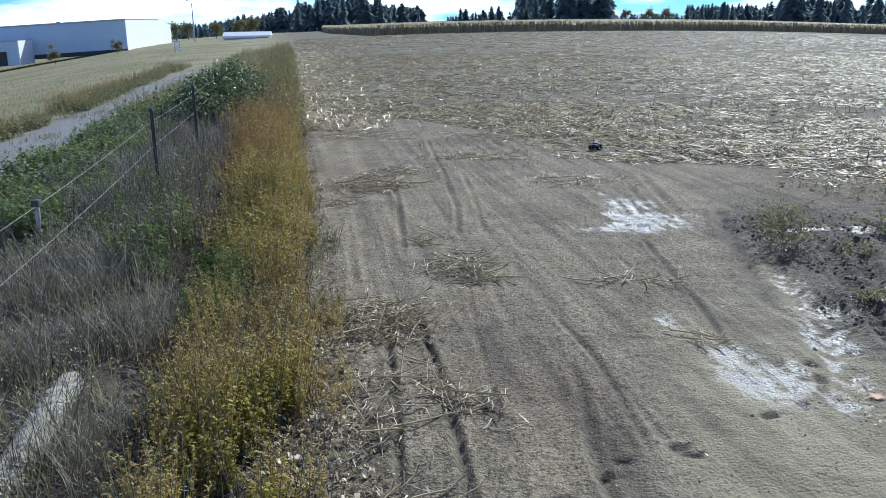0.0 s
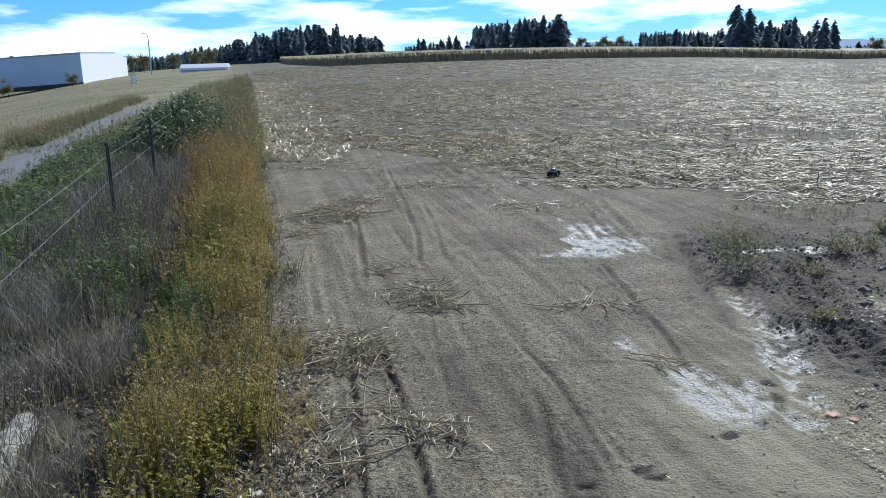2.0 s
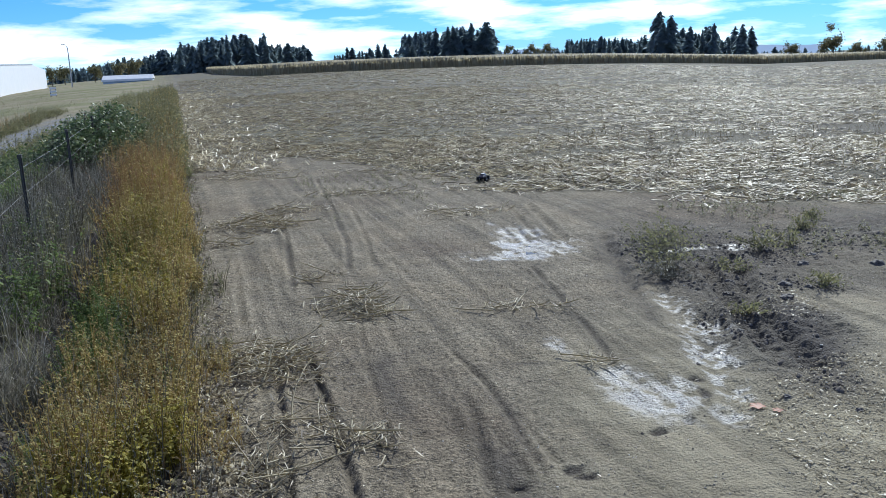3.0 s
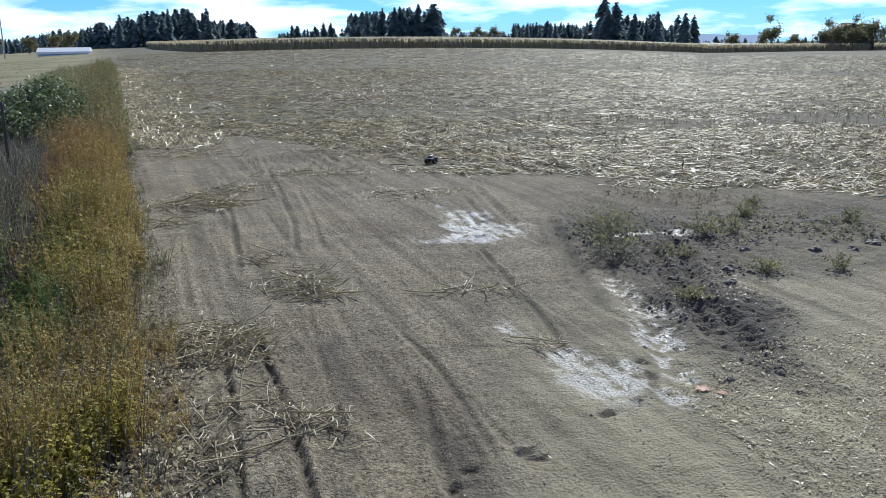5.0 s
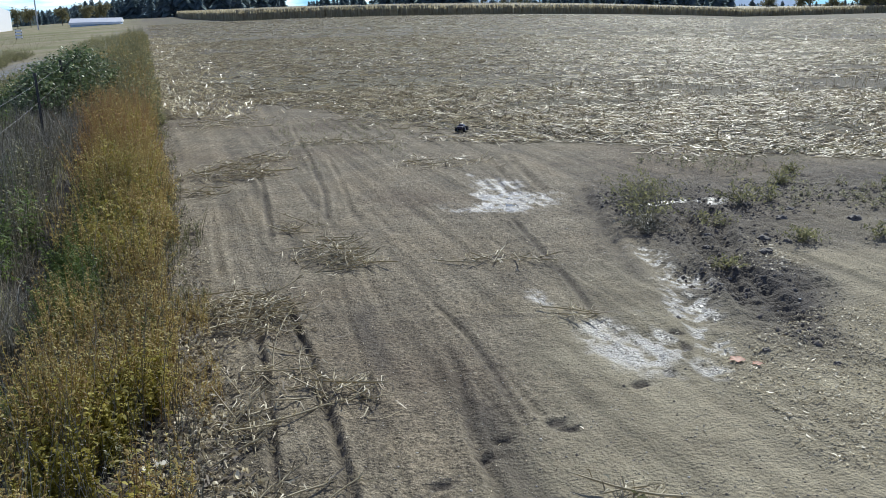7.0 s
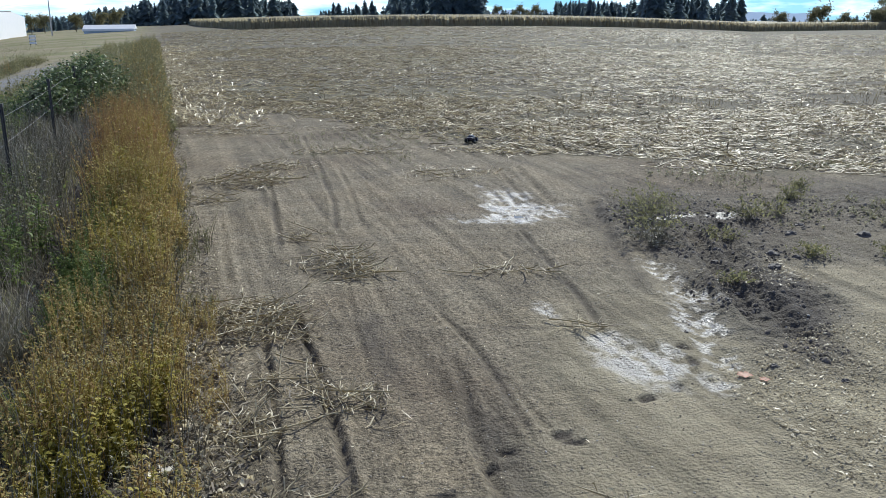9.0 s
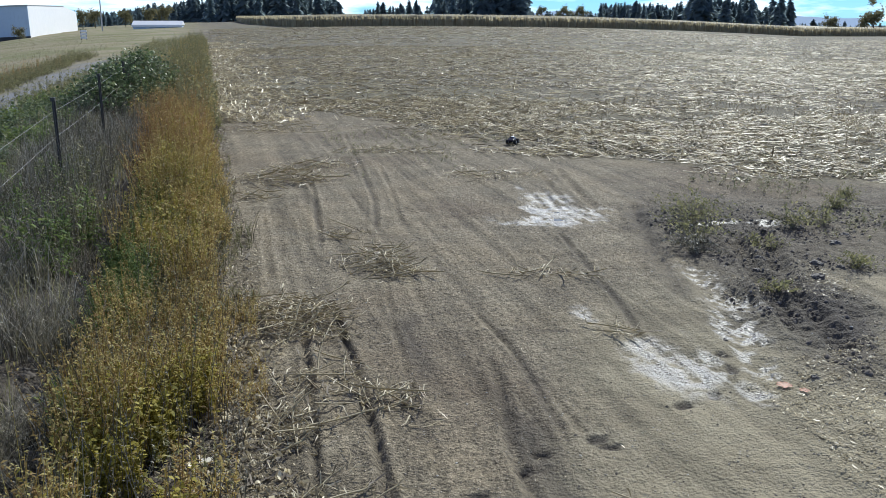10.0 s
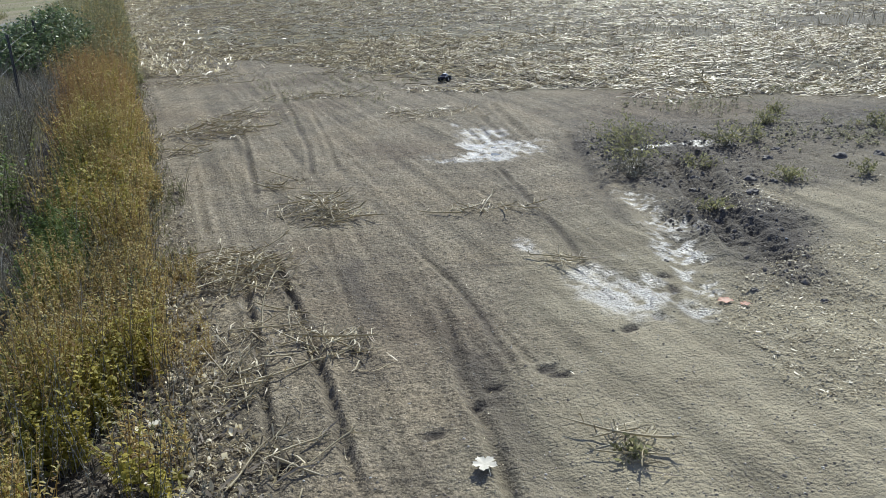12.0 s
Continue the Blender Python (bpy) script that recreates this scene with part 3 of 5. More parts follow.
def build_warehouse():
    x, y = -89.9, 250.0
    z = float(ground_z(x, y)[0]) - 0.9
    w = thing("warehouse", "large grey and white metal-clad warehouse beside the meadow", "warehouse", pose(x, y, z, 0, 0, 8))
    # local: corner at the origin, long front along -x, deep side along +y
    part("front_wall", ribbed(-110, 0, 0, 0.4, 1.2, 9.2, 1.0), M_SKYLIT_WALL, w, "pale grey ribbed cladding, sky's blue light painted in")
    part("plinth", box_bm(-110, 0.03, -0.12, 0.4, 0, 1.2), M_DARK, w, "dark concrete plinth")
    bm = bmesh.new()
    prof = [(0.4, 0), (75, 0), (75, 7.4), (52, 9.2), (0.4, 9.2)]
    for sx in (0.0, -0.4):
        for (py, pz) in prof:
            bm.verts.new((sx, py, pz))
    bm.verts.ensure_lookup_table()
    n = len(prof)
    bm.faces.new([bm.verts[i] for i in range(n)])
    bm.faces.new([bm.verts[n + i] for i in reversed(range(n))])
    for i in range(n):
        bm.faces.new([bm.verts[(i + 1) % n], bm.verts[i], bm.verts[n + i], bm.verts[n + (i + 1) % n]])
    part("end_wall", bm, M_WHITEWALL, w, "sunlit white end wall")
    part("roof", box_bm(-110, 0.15, -0.15, 52, 9.2, 9.38), M_ROOF, w)
    part("back_wall", box_bm(-110, -0.4, 74.6, 75, 0, 7.4), M_SKYLIT_WALL, w)
    part("parapet_trim", box_bm(-110, 0.2, -0.25, -0.06, 9.0, 9.4), M_ROOF, w)
    ann = part("annex", ribbed(-75, -25.5, -12, -11.7, 0.0, 6.2, 1.2), M_SKYLIT_WALL, w, "lower grey loading annex")
    part("annex_roof", box_bm(-75, -25.3, -12.1, -0.2, 6.2, 6.4), M_ROOF, ann)
    part("annex_side", box_bm(-25.5, -25.2, -12, -0.2, 0, 6.2), M_WHITEWALL, ann, "white annex side wall")
    part("dock_door", box_bm(-31.5, -28.4, -12.12, -12.06, 0.2, 3.8), M_DARK, ann, "dark loading door")
    part("roof_vent", box_bm(-20.6, -19.6, 8, 9, 9.4, 10.6, 0.1), M_ROOF, w)
    # the hall steps down with the falling ground
    for ob in w.children_recursive:
        for q in ob.data.vertices:
            q.co.z += 0.085 * max(-60.0, min(q.co.x, 0.0))


def build_low_shed():
    x, y = -60.4, 268.0
    z = float(ground_z(x, y)[0])
    s = thing("farm_shed", "long low white farm shed with pale roof", "shed", pose(x, y, z, 0, 0, 4))
    part("wall", ribbed(-6.8, 6.8, 0, 6, -0.3, 1.0, 1.2, 0.04), M_SKYLIT_WALL, s)
    bm = bmesh.new()
    for sx in (-7.1, 7.1):
        for py, pz in ((-0.5, 0.9), (3, 2.1), (6.5, 0.9)):
            bm.verts.new((sx, py, pz))
    bm.verts.ensure_lookup_table()
    for fc in ((0, 3, 4, 1), (1, 4, 5, 2), (0, 1, 2), (5, 4, 3), (0, 2, 5, 3)):
        bm.faces.new([bm.verts[i] for i in fc])
    part("roof", bm, M_WHITEWALL, s, "white sheet roof")
    part("fascia", box_bm(-7.1, 7.1, -0.56, -0.51, 0.4, 1.0), M_WHITEWALL, s)


def build_street_lamp():
    x, y = -76.0, 268.0
    z = float(ground_z(x, y)[0])
    p = thing("street_lamp", "tall grey street lamp on a slender steel pole", "street lamp", pose(x, y, z) @ Matrix.Scale(1.32, 4))
    v, f = tubes(np.array([[[0, 0, -0.5], [0, 0, 4], [0, 0, 8.2], [-0.15, 0, 8.9], [-0.6, 0, 9.2]]]), np.array([[0.16, 0.14, 0.11, 0.09, 0.08]]), 8)
    under_of(new("pole", mesh_of("pole", v, f, M_STEEL)), p)
    part("lamp_head", box_bm(-1.3, -0.55, -0.16, 0.16, 9.13, 9.3, 0.04), M_STEEL, p)


def build_marker():
    x, y = -45.6, 150.0
    z = float(ground_z(x, y)[0])
    t = thing("barrier_board", "white barrier board with dark bands on the meadow", "barrier", pose(x, y, z, 0, 0, 5))
    for i in range(3):
        part("panel", box_bm(-0.5, 0.5, -0.05, 0.05, 0.15 + i * 0.5, 0.48 + i * 0.5, 0.01), M_WHITEWALL, t)
    for sx in (-0.42, 0.42):
        part("post", box_bm(sx - 0.06, sx + 0.06, 0.06, 0.16, -0.1, 1.6), M_DARK, t)


def build_barn():
    x, y = 199.0, 284.0
    z = float(ground_z(x, y)[0])
    b = thing("barn", "dark weathered barn with a steep roof among trees", "barn", pose(x, y, z, 0, 0, -20))
    bm = bmesh.new()
    prof = [(-7, 0), (7, 0), (7, 4), (4.5, 7.5), (0, 9.3), (-4.5, 7.5), (-7, 4)]
    for sy in (0, 16):
        for px, pz in prof:
            bm.verts.new((px, sy, pz))
    bm.verts.ensure_lookup_table()
    n = len(prof)
    bm.faces.new([bm.verts[i] for i in reversed(range(n))])
    bm.faces.new([bm.verts[n + i] for i in range(n)])
    for i in range(n):
        bm.faces.new([bm.verts[i], bm.verts[(i + 1) % n], bm.verts[n + (i + 1) % n], bm.verts[n + i]])
    part("body", bm, M_DARK, b)
    part("roof_ridge", box_bm(-0.25, 0.25, -0.3, 16.3, 9.25, 9.5), M_ROOF, b)
    part("barn_door", box_bm(-2, 2, -0.1, -0.02, 0, 3.6), M_BARK, b)


build_warehouse()
build_low_shed()
build_street_lamp()
build_marker()
build_barn()


def conifer_mesh(h, r, seed, n=420, fat=0.55):
    """Crown of a spruce: drooping boughs in whorls, each a fan of short twigs."""
    g = np.random.default_rng(seed)
    t = g.random(n) ** 0.8
    ang = g.random(n) * 2 * np.pi
    lob = 0.8 + 0.25 * np.sin(2 * ang + seed) + 0.25 * np.sin(t * 17 + seed * 2.1 + ang)
    ln = r * (1 - t) ** 0.62 * lob * (0.35 + 0.95 * g.random(n)) + 0.25
    z0 = h * (0.06 + 0.92 * t)
    d = np.stack([np.cos(ang), np.sin(ang), np.zeros(n)], -1)
    k = np.linspace(0, 1, 4)
    path = d[:, None] * (ln[:, None] * k)[..., None]
    path[..., 2] += z0[:, None] - ln[:, None] * (0.55 * k**1.6) + 0.1 * h * 0.02
    path[..., :2] += (g.random((n, 1, 2)) - 0.5) * 0.25
    side = np.stack([-d[:, 1], d[:, 0], 0.5 * (g.random(n) - 0.5)], -1)
    wd = ln[:, None] * np.array([0.35, 0.62, 0.42, 0.06]) * fat
    a = blades(path, side, wd)
    low = path.copy()
    low[..., 2] -= 0.12 * ln[:, None] * np.array([0, 1, 1.6, 1.2])
    up = np.tile(np.array([[0, 0, 1.0]]), (n, 1)) + 0.4 * side
    b = blades(low, up, wd * 0.7)
    return join(a, b)


def broad_crown(h, r, seed, n=1700):
    """Crown of a leafy tree: leaf clumps on many lobes."""
    g = np.random.default_rng(seed)
    lobes = g.normal(size=(11, 3)) * [r * 0.42, r * 0.42, h * 0.17] + [0, 0, h * 0.64]
    c = lobes[g.integers(0, 11, n)] + g.normal(size=(n, 3)) * [r * 0.2, r * 0.2, h * 0.09]
    d = g.normal(size=(n, 3))
    d /= np.linalg.norm(d, axis=1, keepdims=True)
    s = np.cross(d, g.normal(size=(n, 3)))
    sz = r * (0.035 + 0.06 * g.random(n))
    path = c[:, None] + d[:, None] * (sz[:, None] * np.array([-1, 0, 1]))[..., None]
    path[:, 1] += s * 0.2 * sz[:, None]
    return blades(path, s, sz[:, None] * np.array([0.5, 1.5, 0.3]))


def make_tree(name, label, crown, h, mat, trunk_r, limbs=0):
    t = thing(name, label, "tree", pose(0, 0, 0), "trees on the skyline")
    p, rad = [np.array([[0, 0, -0.5], [0.05, 0, h * 0.4], [0, 0.05, h * 0.93]])], [np.array([trunk_r, trunk_r * 0.7, trunk_r * 0.1])]
    g = np.random.default_rng(len(label) + limbs)
    for i in range(limbs):
        a, zz = g.random() * 6.28, h * (0.3 + 0.35 * g.random())
        e = np.array([math.cos(a), math.sin(a), 1.1]) * h * 0.22
        p.append(np.array([[0, 0, zz], [e[0] * 0.5, e[1] * 0.5, zz + e[2] * 0.4], [e[0], e[1], zz + e[2]]]))
        rad.append(np.array([trunk_r * 0.45, trunk_r * 0.28, trunk_r * 0.06]))
    v, f = tubes(np.array(p), np.array(rad), 6)
    under_of(new("trunk", mesh_of("trunk", v, f, M_BARK)), t)
    under_of(new("crown", mesh_of("crown", *crown, mat)), t)
    return t


def build_trees():
    g = np.random.default_rng(21)
    spruces = [make_tree("spruce", "dark green spruce on the distant skyline", conifer_mesh(10, r, 40 + i, 230, 1.15), 10, M_NEEDLE_HAZE, 0.22) for i, r in enumerate((1.7, 2.1, 2.5, 3.0, 2.2, 1.9))]
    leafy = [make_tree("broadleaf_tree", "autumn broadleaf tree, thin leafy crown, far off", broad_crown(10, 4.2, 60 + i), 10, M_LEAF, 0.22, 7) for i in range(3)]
    used = set()

    def put(proto, az, dist, h, wide=1.0):
        x, y = dist * math.sin(radians(az)), dist * math.cos(radians(az))
        s = h / 10
        m = pose(x, y, float(swell(np.array(x), np.array(y))) - 0.2, 0, 0, g.random() * 360)
        ob = proto
        if proto.name in used:
            ob = copy_thing(proto, m)
        else:
            used.add(proto.name)
            ob.matrix_basis = m
        ob.scale = (s * wide, s * wide, s)

    # stands of spruce: azimuth from, to, distance, heights at both ends, count
    stands = [
        (-16.5, -9.0, 520, 7, 15, 34),
        (-9.5, -4.2, 470, 15.5, 17.5, 40),
        (-4.6, -1.6, 480, 15, 9, 18),
        (0.2, 3.4, 470, 8, 10, 9),
        (4.4, 10.2, 450, 14, 17, 40),
        (14.8, 20.0, 420, 9, 10.5, 28),
        (20.4, 21.4, 380, 18, 19, 3),
        (21.8, 24.2, 390, 13, 14, 10),
        (24.7, 26.2, 380, 13, 13.5, 7),
        (26.6, 40.0, 480, 6, 7, 22),
    ]
    for a0, a1, dist, h0, h1, n in stands:
        n = n * 3 // 2
        for i in range(n):
            t = (i + g.random()) / n
            put(spruces[int(g.integers(0, 6))], a0 + (a1 - a0) * t, dist + g.uniform(-25, 40), (h0 + (h1 - h0) * t) * g.uniform(0.62, 1.12), g.uniform(0.9, 1.6))
    for az, dist, h in ((-23.9, 225, 3.6), (-20.4, 232, 3.2), (-16.9, 380, 7), (-16.2, 390, 7), (-14.5, 350, 6), (-13.2, 350, 7), (-12.2, 360, 7), (11.2, 520, 7), (12.6, 540, 8), (13.6, 520, 8), (28.3, 400, 7), (30.6, 330, 9.5), (31.8, 360, 6), (33.4, 330, 8), (34.2, 335, 9.5), (35.0, 330, 9), (36.0, 340, 9.5), (37.2, 340, 8), (39.5, 340, 7)):
        put(leafy[int(g.integers(0, 3))], az, dist, h)


build_trees()


def build_woods():
    """The dense far wood behind the single trees."""
    g = np.random.default_rng(5)
    parts = []
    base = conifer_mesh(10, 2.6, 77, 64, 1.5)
    for a0, a1, dist, h0, h1, n in ((-17, -9, 545, 7, 14, 120), (-9.5, -1.8, 505, 16, 12, 170), (4.5, 10.0, 480, 13.5, 15, 120), (14.8, 20.2, 440, 9, 9.5, 100), (20.2, 26.0, 410, 12, 12, 80), (0, 4.5, 560, 6, 9, 30), (26, 42, 560, 5, 6, 70), (10, 15, 620, 6, 7, 40)):
        for i in range(n):
            az, d = radians(g.uniform(a0, a1)), dist + g.uniform(-20, 50)
            h = (h0 + (h1 - h0) * (math.degrees(az) - a0) / (a1 - a0)) * g.uniform(0.65, 1.0)
            x, y = d * math.sin(az), d * math.cos(az)
            c, s = math.cos(i), math.sin(i)
            v = base[0] @ np.array([[c, s, 0], [-s, c, 0], [0, 0, 1]]) * [h / 7, h / 7, h / 10] + [x, y, float(swell(np.array(x), np.array(y)))]
            parts.append((v, base[1]))
    ob = new("far_woods", mesh_of("far_woods", *join(*parts), M_NEEDLE_HAZE))
    tagged(ob, "dense dark conifer wood beyond the maize, tinted blue for haze", "woods", kind="stuff")


build_woods()


def build_ridge():
    """A faint hill on the horizon; its pale blue is haze put into the colour."""
    az = np.radians(np.linspace(2, 30, 90))
    top = -6 + 14 * np.exp(-((np.degrees(az) - 12.5) / 3.2) ** 2) + 8 * fbm(np.degrees(az), az * 0, 0.6, 4)
    d = 2700.0
    lo = np.stack([np.sin(az) * d, np.cos(az) * d, np.full(len(az), -160.0)], -1)
    hi = np.stack([np.sin(az) * (d + 500), np.cos(az) * (d + 500), top], -1)
    v = np.concatenate([lo, hi])
    n = len(az)
    i = np.arange(n - 1)
    f = np.stack([i, i + 1, n + i + 1, n + i], -1)
    k = Mat("hazed_hill", 1.0, 0.0).color((0.5, 0.61, 0.73))
    tagged(new("backdrop", mesh_of("backdrop", v, f, k.m, True)), "faint wooded hill on the horizon, painted haze-blue", "hill", kind="structure")


build_ridge()


def build_corn():
    """Standing ripe maize beyond the stubble: a dense body and loose stalks along its front."""
    g = np.random.default_rng(9)
    front = np.array([[-58, 416], [-38, 300], [-16, 203], [29, 201], [72, 221], [120, 238], [240, 300]], float)
    seg = np.linalg.norm(np.diff(front, axis=0), axis=1)
    cum = np.concatenate([[0], np.cumsum(seg)])

    def at(s):
        return np.stack([np.interp(s, cum, front[:, 0]), np.interp(s, cum, front[:, 1])], -1)

    n, rows = 520, 9
    s = np.linspace(0, cum[-1], n)
    p = at(s)
    push = np.concatenate([[0.0, 0.0, 0.6, 1.5, 3, 6, 14, 60, 190]])
    v = []
    for j in range(rows):
        x, y = p[:, 0] + 0.12 * push[j], p[:, 1] + push[j]
        zt = 0.0 if j == 0 else 2.05 + 0.35 * g.random(n) - (0.5 if j == 1 else 0)
        v.append(np.stack([x, y, swell(x, y) + zt], -1))
    v = np.concatenate(v)
    i = (np.arange(rows - 1)[:, None] * n + np.arange(n - 1)[None, :]).ravel()
    f = np.stack([i, i + 1, i + n + 1, i + n], -1)
    m = 9000
    ss = g.random(m) * cum[-1]
    q = at(ss) + np.stack([g.normal(size=m) * 0.2, g.random(m) ** 2 * 7 - 0.5], -1)
    h = 2.0 + 0.65 * g.random(m)
    base = np.stack([q[:, 0], q[:, 1], swell(q[:, 0], q[:, 1])], -1)
    k = np.array([0, 0.55, 1.0])
    path = base[:, None] + np.array([0, 0, 1.0]) * (h[:, None] * k)[..., None]
    path[:, 2, :2] += g.normal(size=(m, 2)) * 0.15
    sd = g.normal(size=(m, 3)) * [1, 0.4, 0.05]
    st = blades(path, sd, np.tile(np.array([[0.10, 0.26, 0.05]]), (m, 1)))
    lf = base[:, None] + np.stack([g.normal(size=m) * 0.0, np.zeros(m), h * 0.65], -1)[:, None]
    dr = g.normal(size=(m, 3)) * [0.5, 0.3, 0.1]
    leaf = lf + dr[:, None] * np.array([0, 0.5, 1.0])[None, :, None]
    leaf[:, 1, 2] += 0.15
    leaf[:, 2, 2] -= 0.2
    lv = blades(leaf, np.cross(dr, [0, 0, 1.0]) + [0, 0, 0.4], np.tile(np.array([[0.06, 0.10, 0.02]]), (m, 1)))
    ob = new("standing_maize", mesh_of("standing_maize", *join((v, f), st, lv), M_CORN))
    tagged(ob, "tall ripe tan maize standing at the field's far side", "maize crop", kind="stuff")


build_corn()


# ---- crop residue on the stubble field ----
def lying(x, y, length, radius, g, lift=0.0, turn=None, bend=0.12):
    """Paths and radii of stalks that lie on the ground."""
    n = len(x)
    a = g.random(n) * 2 * np.pi if turn is None else turn
    d = np.stack([np.cos(a), np.sin(a)], -1)
    k = np.array([-0.5, 0.0, 0.5])
    px = x[:, None] + d[:, :1] * length[:, None] * k
    py = y[:, None] + d[:, 1:] * length[:, None] * k
    px[:, 1] += -d[:, 1] * length * bend * (g.random(n) - 0.5) * 2
    py[:, 1] += d[:, 0] * length * bend * (g.random(n) - 0.5) * 2
    pz = ground_z(px.ravel(), py.ravel()).reshape(n, 3) + radius[:, None]
    pz = np.maximum(pz, 0.6 * pz + 0.4 * pz.mean(1, keepdims=True))
    up = (g.random((n, 3)) ** 3) * lift
    return np.stack([px, py, pz + up], -1), radius[:, None] * np.array([1.0, 0.95, 0.7])


def curled(x, y, length, width, g, rise=0.08):
    """Dry leaf ribbons that curl on the ground."""
    n = len(x)
    a = g.random(n) * 2 * np.pi
    d = np.stack([np.cos(a), np.sin(a)], -1)
    k = np.linspace(-0.5, 0.5, 4)
    px, py = x[:, None] + d[:, :1] * length[:, None] * k, y[:, None] + d[:, 1:] * length[:, None] * k
    w = (g.random((n, 1)) - 0.5) * length[:, None] * 0.5
    px += -d[:, 1:] * w * (4 * k**2)
    py += d[:, :1] * w * (4 * k**2)
    z = ground_z(x, y)[:, None] + 0.008 + rise * g.random((n, 4)) ** 2
    side = np.stack([-d[:, 1], d[:, 0], 1.6 * (g.random(n) - 0.5)], -1)
    return blades(np.stack([px, py, z], -1), side, width[:, None] * np.array([0.5, 1.0, 0.9, 0.25]))


def field_points(n, d0, d1, g, a0=-24, a1=52):
    d = np.sqrt(g.uniform(d0**2, d1**2, n * 2))
    a = np.radians(g.uniform(a0, a1, n * 2))
    x, y = d * np.sin(a), d * np.cos(a)
    keep = (y > stubble_from(x) + 3.0 * fbm(x, y, 0.35, 4) - 1.2 + 3.2 * g.random(n * 2) ** 2) & (x - edge(y) > 0.25 + 0.5 * g.random(n * 2))
    keep &= fbm(x, y, 0.33, 3) + 0.55 * g.random(n * 2) > 0.02
    return x[keep][:n], y[keep][:n], d[keep][:n]


def build_residue():
    g = np.random.default_rng(31)
    for name, d0, d1, n, big in (("stubble_near", 12, 30, 34000, 0.9), ("stubble_mid", 27, 80, 46000, 1.1), ("stubble_far", 60, 205, 36000, 1.5)):
        x, y, d = field_points(n, d0, d1, g)
        m = len(x)
        cut = m // 2
        ln = (0.14 + 0.75 * g.random(cut) ** 1.8) * big
        across = np.where(g.random(cut) < 0.6, g.normal(size=cut) * 0.45 - 0.12, g.random(cut) * 2 * np.pi)
        st = tubes(*lying(x[:cut], y[:cut], ln, (0.006 + 0.006 * g.random(cut)) * big, g, 0.12, across))
        lw = (0.12 + 0.36 * g.random(m - cut) ** 1.5) * big
        lf = curled(x[cut:], y[cut:], lw, (0.012 + 0.026 * g.random(m - cut)) * big, g, 0.08 * big)
        # cut stumps, in rows along the track
        q = n // 15
        ys = np.sqrt(g.uniform(d0**2, d1**2, q))
        off = np.round(g.uniform(0.5, 60 if d1 < 80 else 150, q) / 0.76) * 0.76 + g.normal(size=q) * 0.05
        xs = edge(ys) + off
        ok = (ys > stubble_from(xs) + 0.4) & (np.abs(xs) < ys * 1.3 + 3)
        xs, ys = xs[ok], ys[ok]
        h = (0.10 + 0.22 * g.random(len(xs))) * (1 + 0.25 * (big - 1))
        zb = ground_z(xs, ys)
        tip = g.normal(size=(len(xs), 2)) * 0.07
        pth = np.stack([np.stack([xs, ys, zb - 0.03], -1), np.stack([xs + tip[:, 0] * 0.4, ys + tip[:, 1] * 0.4, zb + h * 0.5], -1), np.stack([xs + tip[:, 0], ys + tip[:, 1], zb + h], -1)], 1)
        up = tubes(pth, np.full((len(xs), 3), 0.011 * big) * np.array([1, 0.95, 0.85]))
        ob = new("crop_residue", mesh_of(name, *join(st, lf, up), M_STALK))
        tagged(ob, "pale broken maize stalks, husks and stumps on bare soil", "crop residue", kind="stuff")
        x, y, d = field_points(n // 3, d0, d1, g)
        lw = (0.12 + 0.3 * g.random(len(x))) * big
        ob = new("old_residue", mesh_of(name + "_old", *curled(x, y, lw, (0.02 + 0.03 * g.random(len(x))) * big, g, 0.06 * big), M_LITTER))
        tagged(ob, "dark rotted maize litter between the pale stalks", "crop residue", kind="stuff")


build_residue()


def build_edge_residue():
    """Husks heaped along the field's edge beside the verge."""
    g = np.random.default_rng(33)
    n = 3200
    y = 24 * (100 / 24) ** g.random(n)
    x = edge(y) + 0.15 + np.abs(g.normal(size=n)) * 0.9 * (1 + y / 60)
    a = curled(x, y, (0.12 + 0.4 * g.random(n)) * (1 + y / 120), (0.015 + 0.03 * g.random(n)) * (1 + y / 120), g, 0.16)
    tagged(new("crop_residue", mesh_of("edge_husks", *a, M_STALK)), "pale maize husks heaped along the verge", "crop residue", kind="stuff")


build_edge_residue()


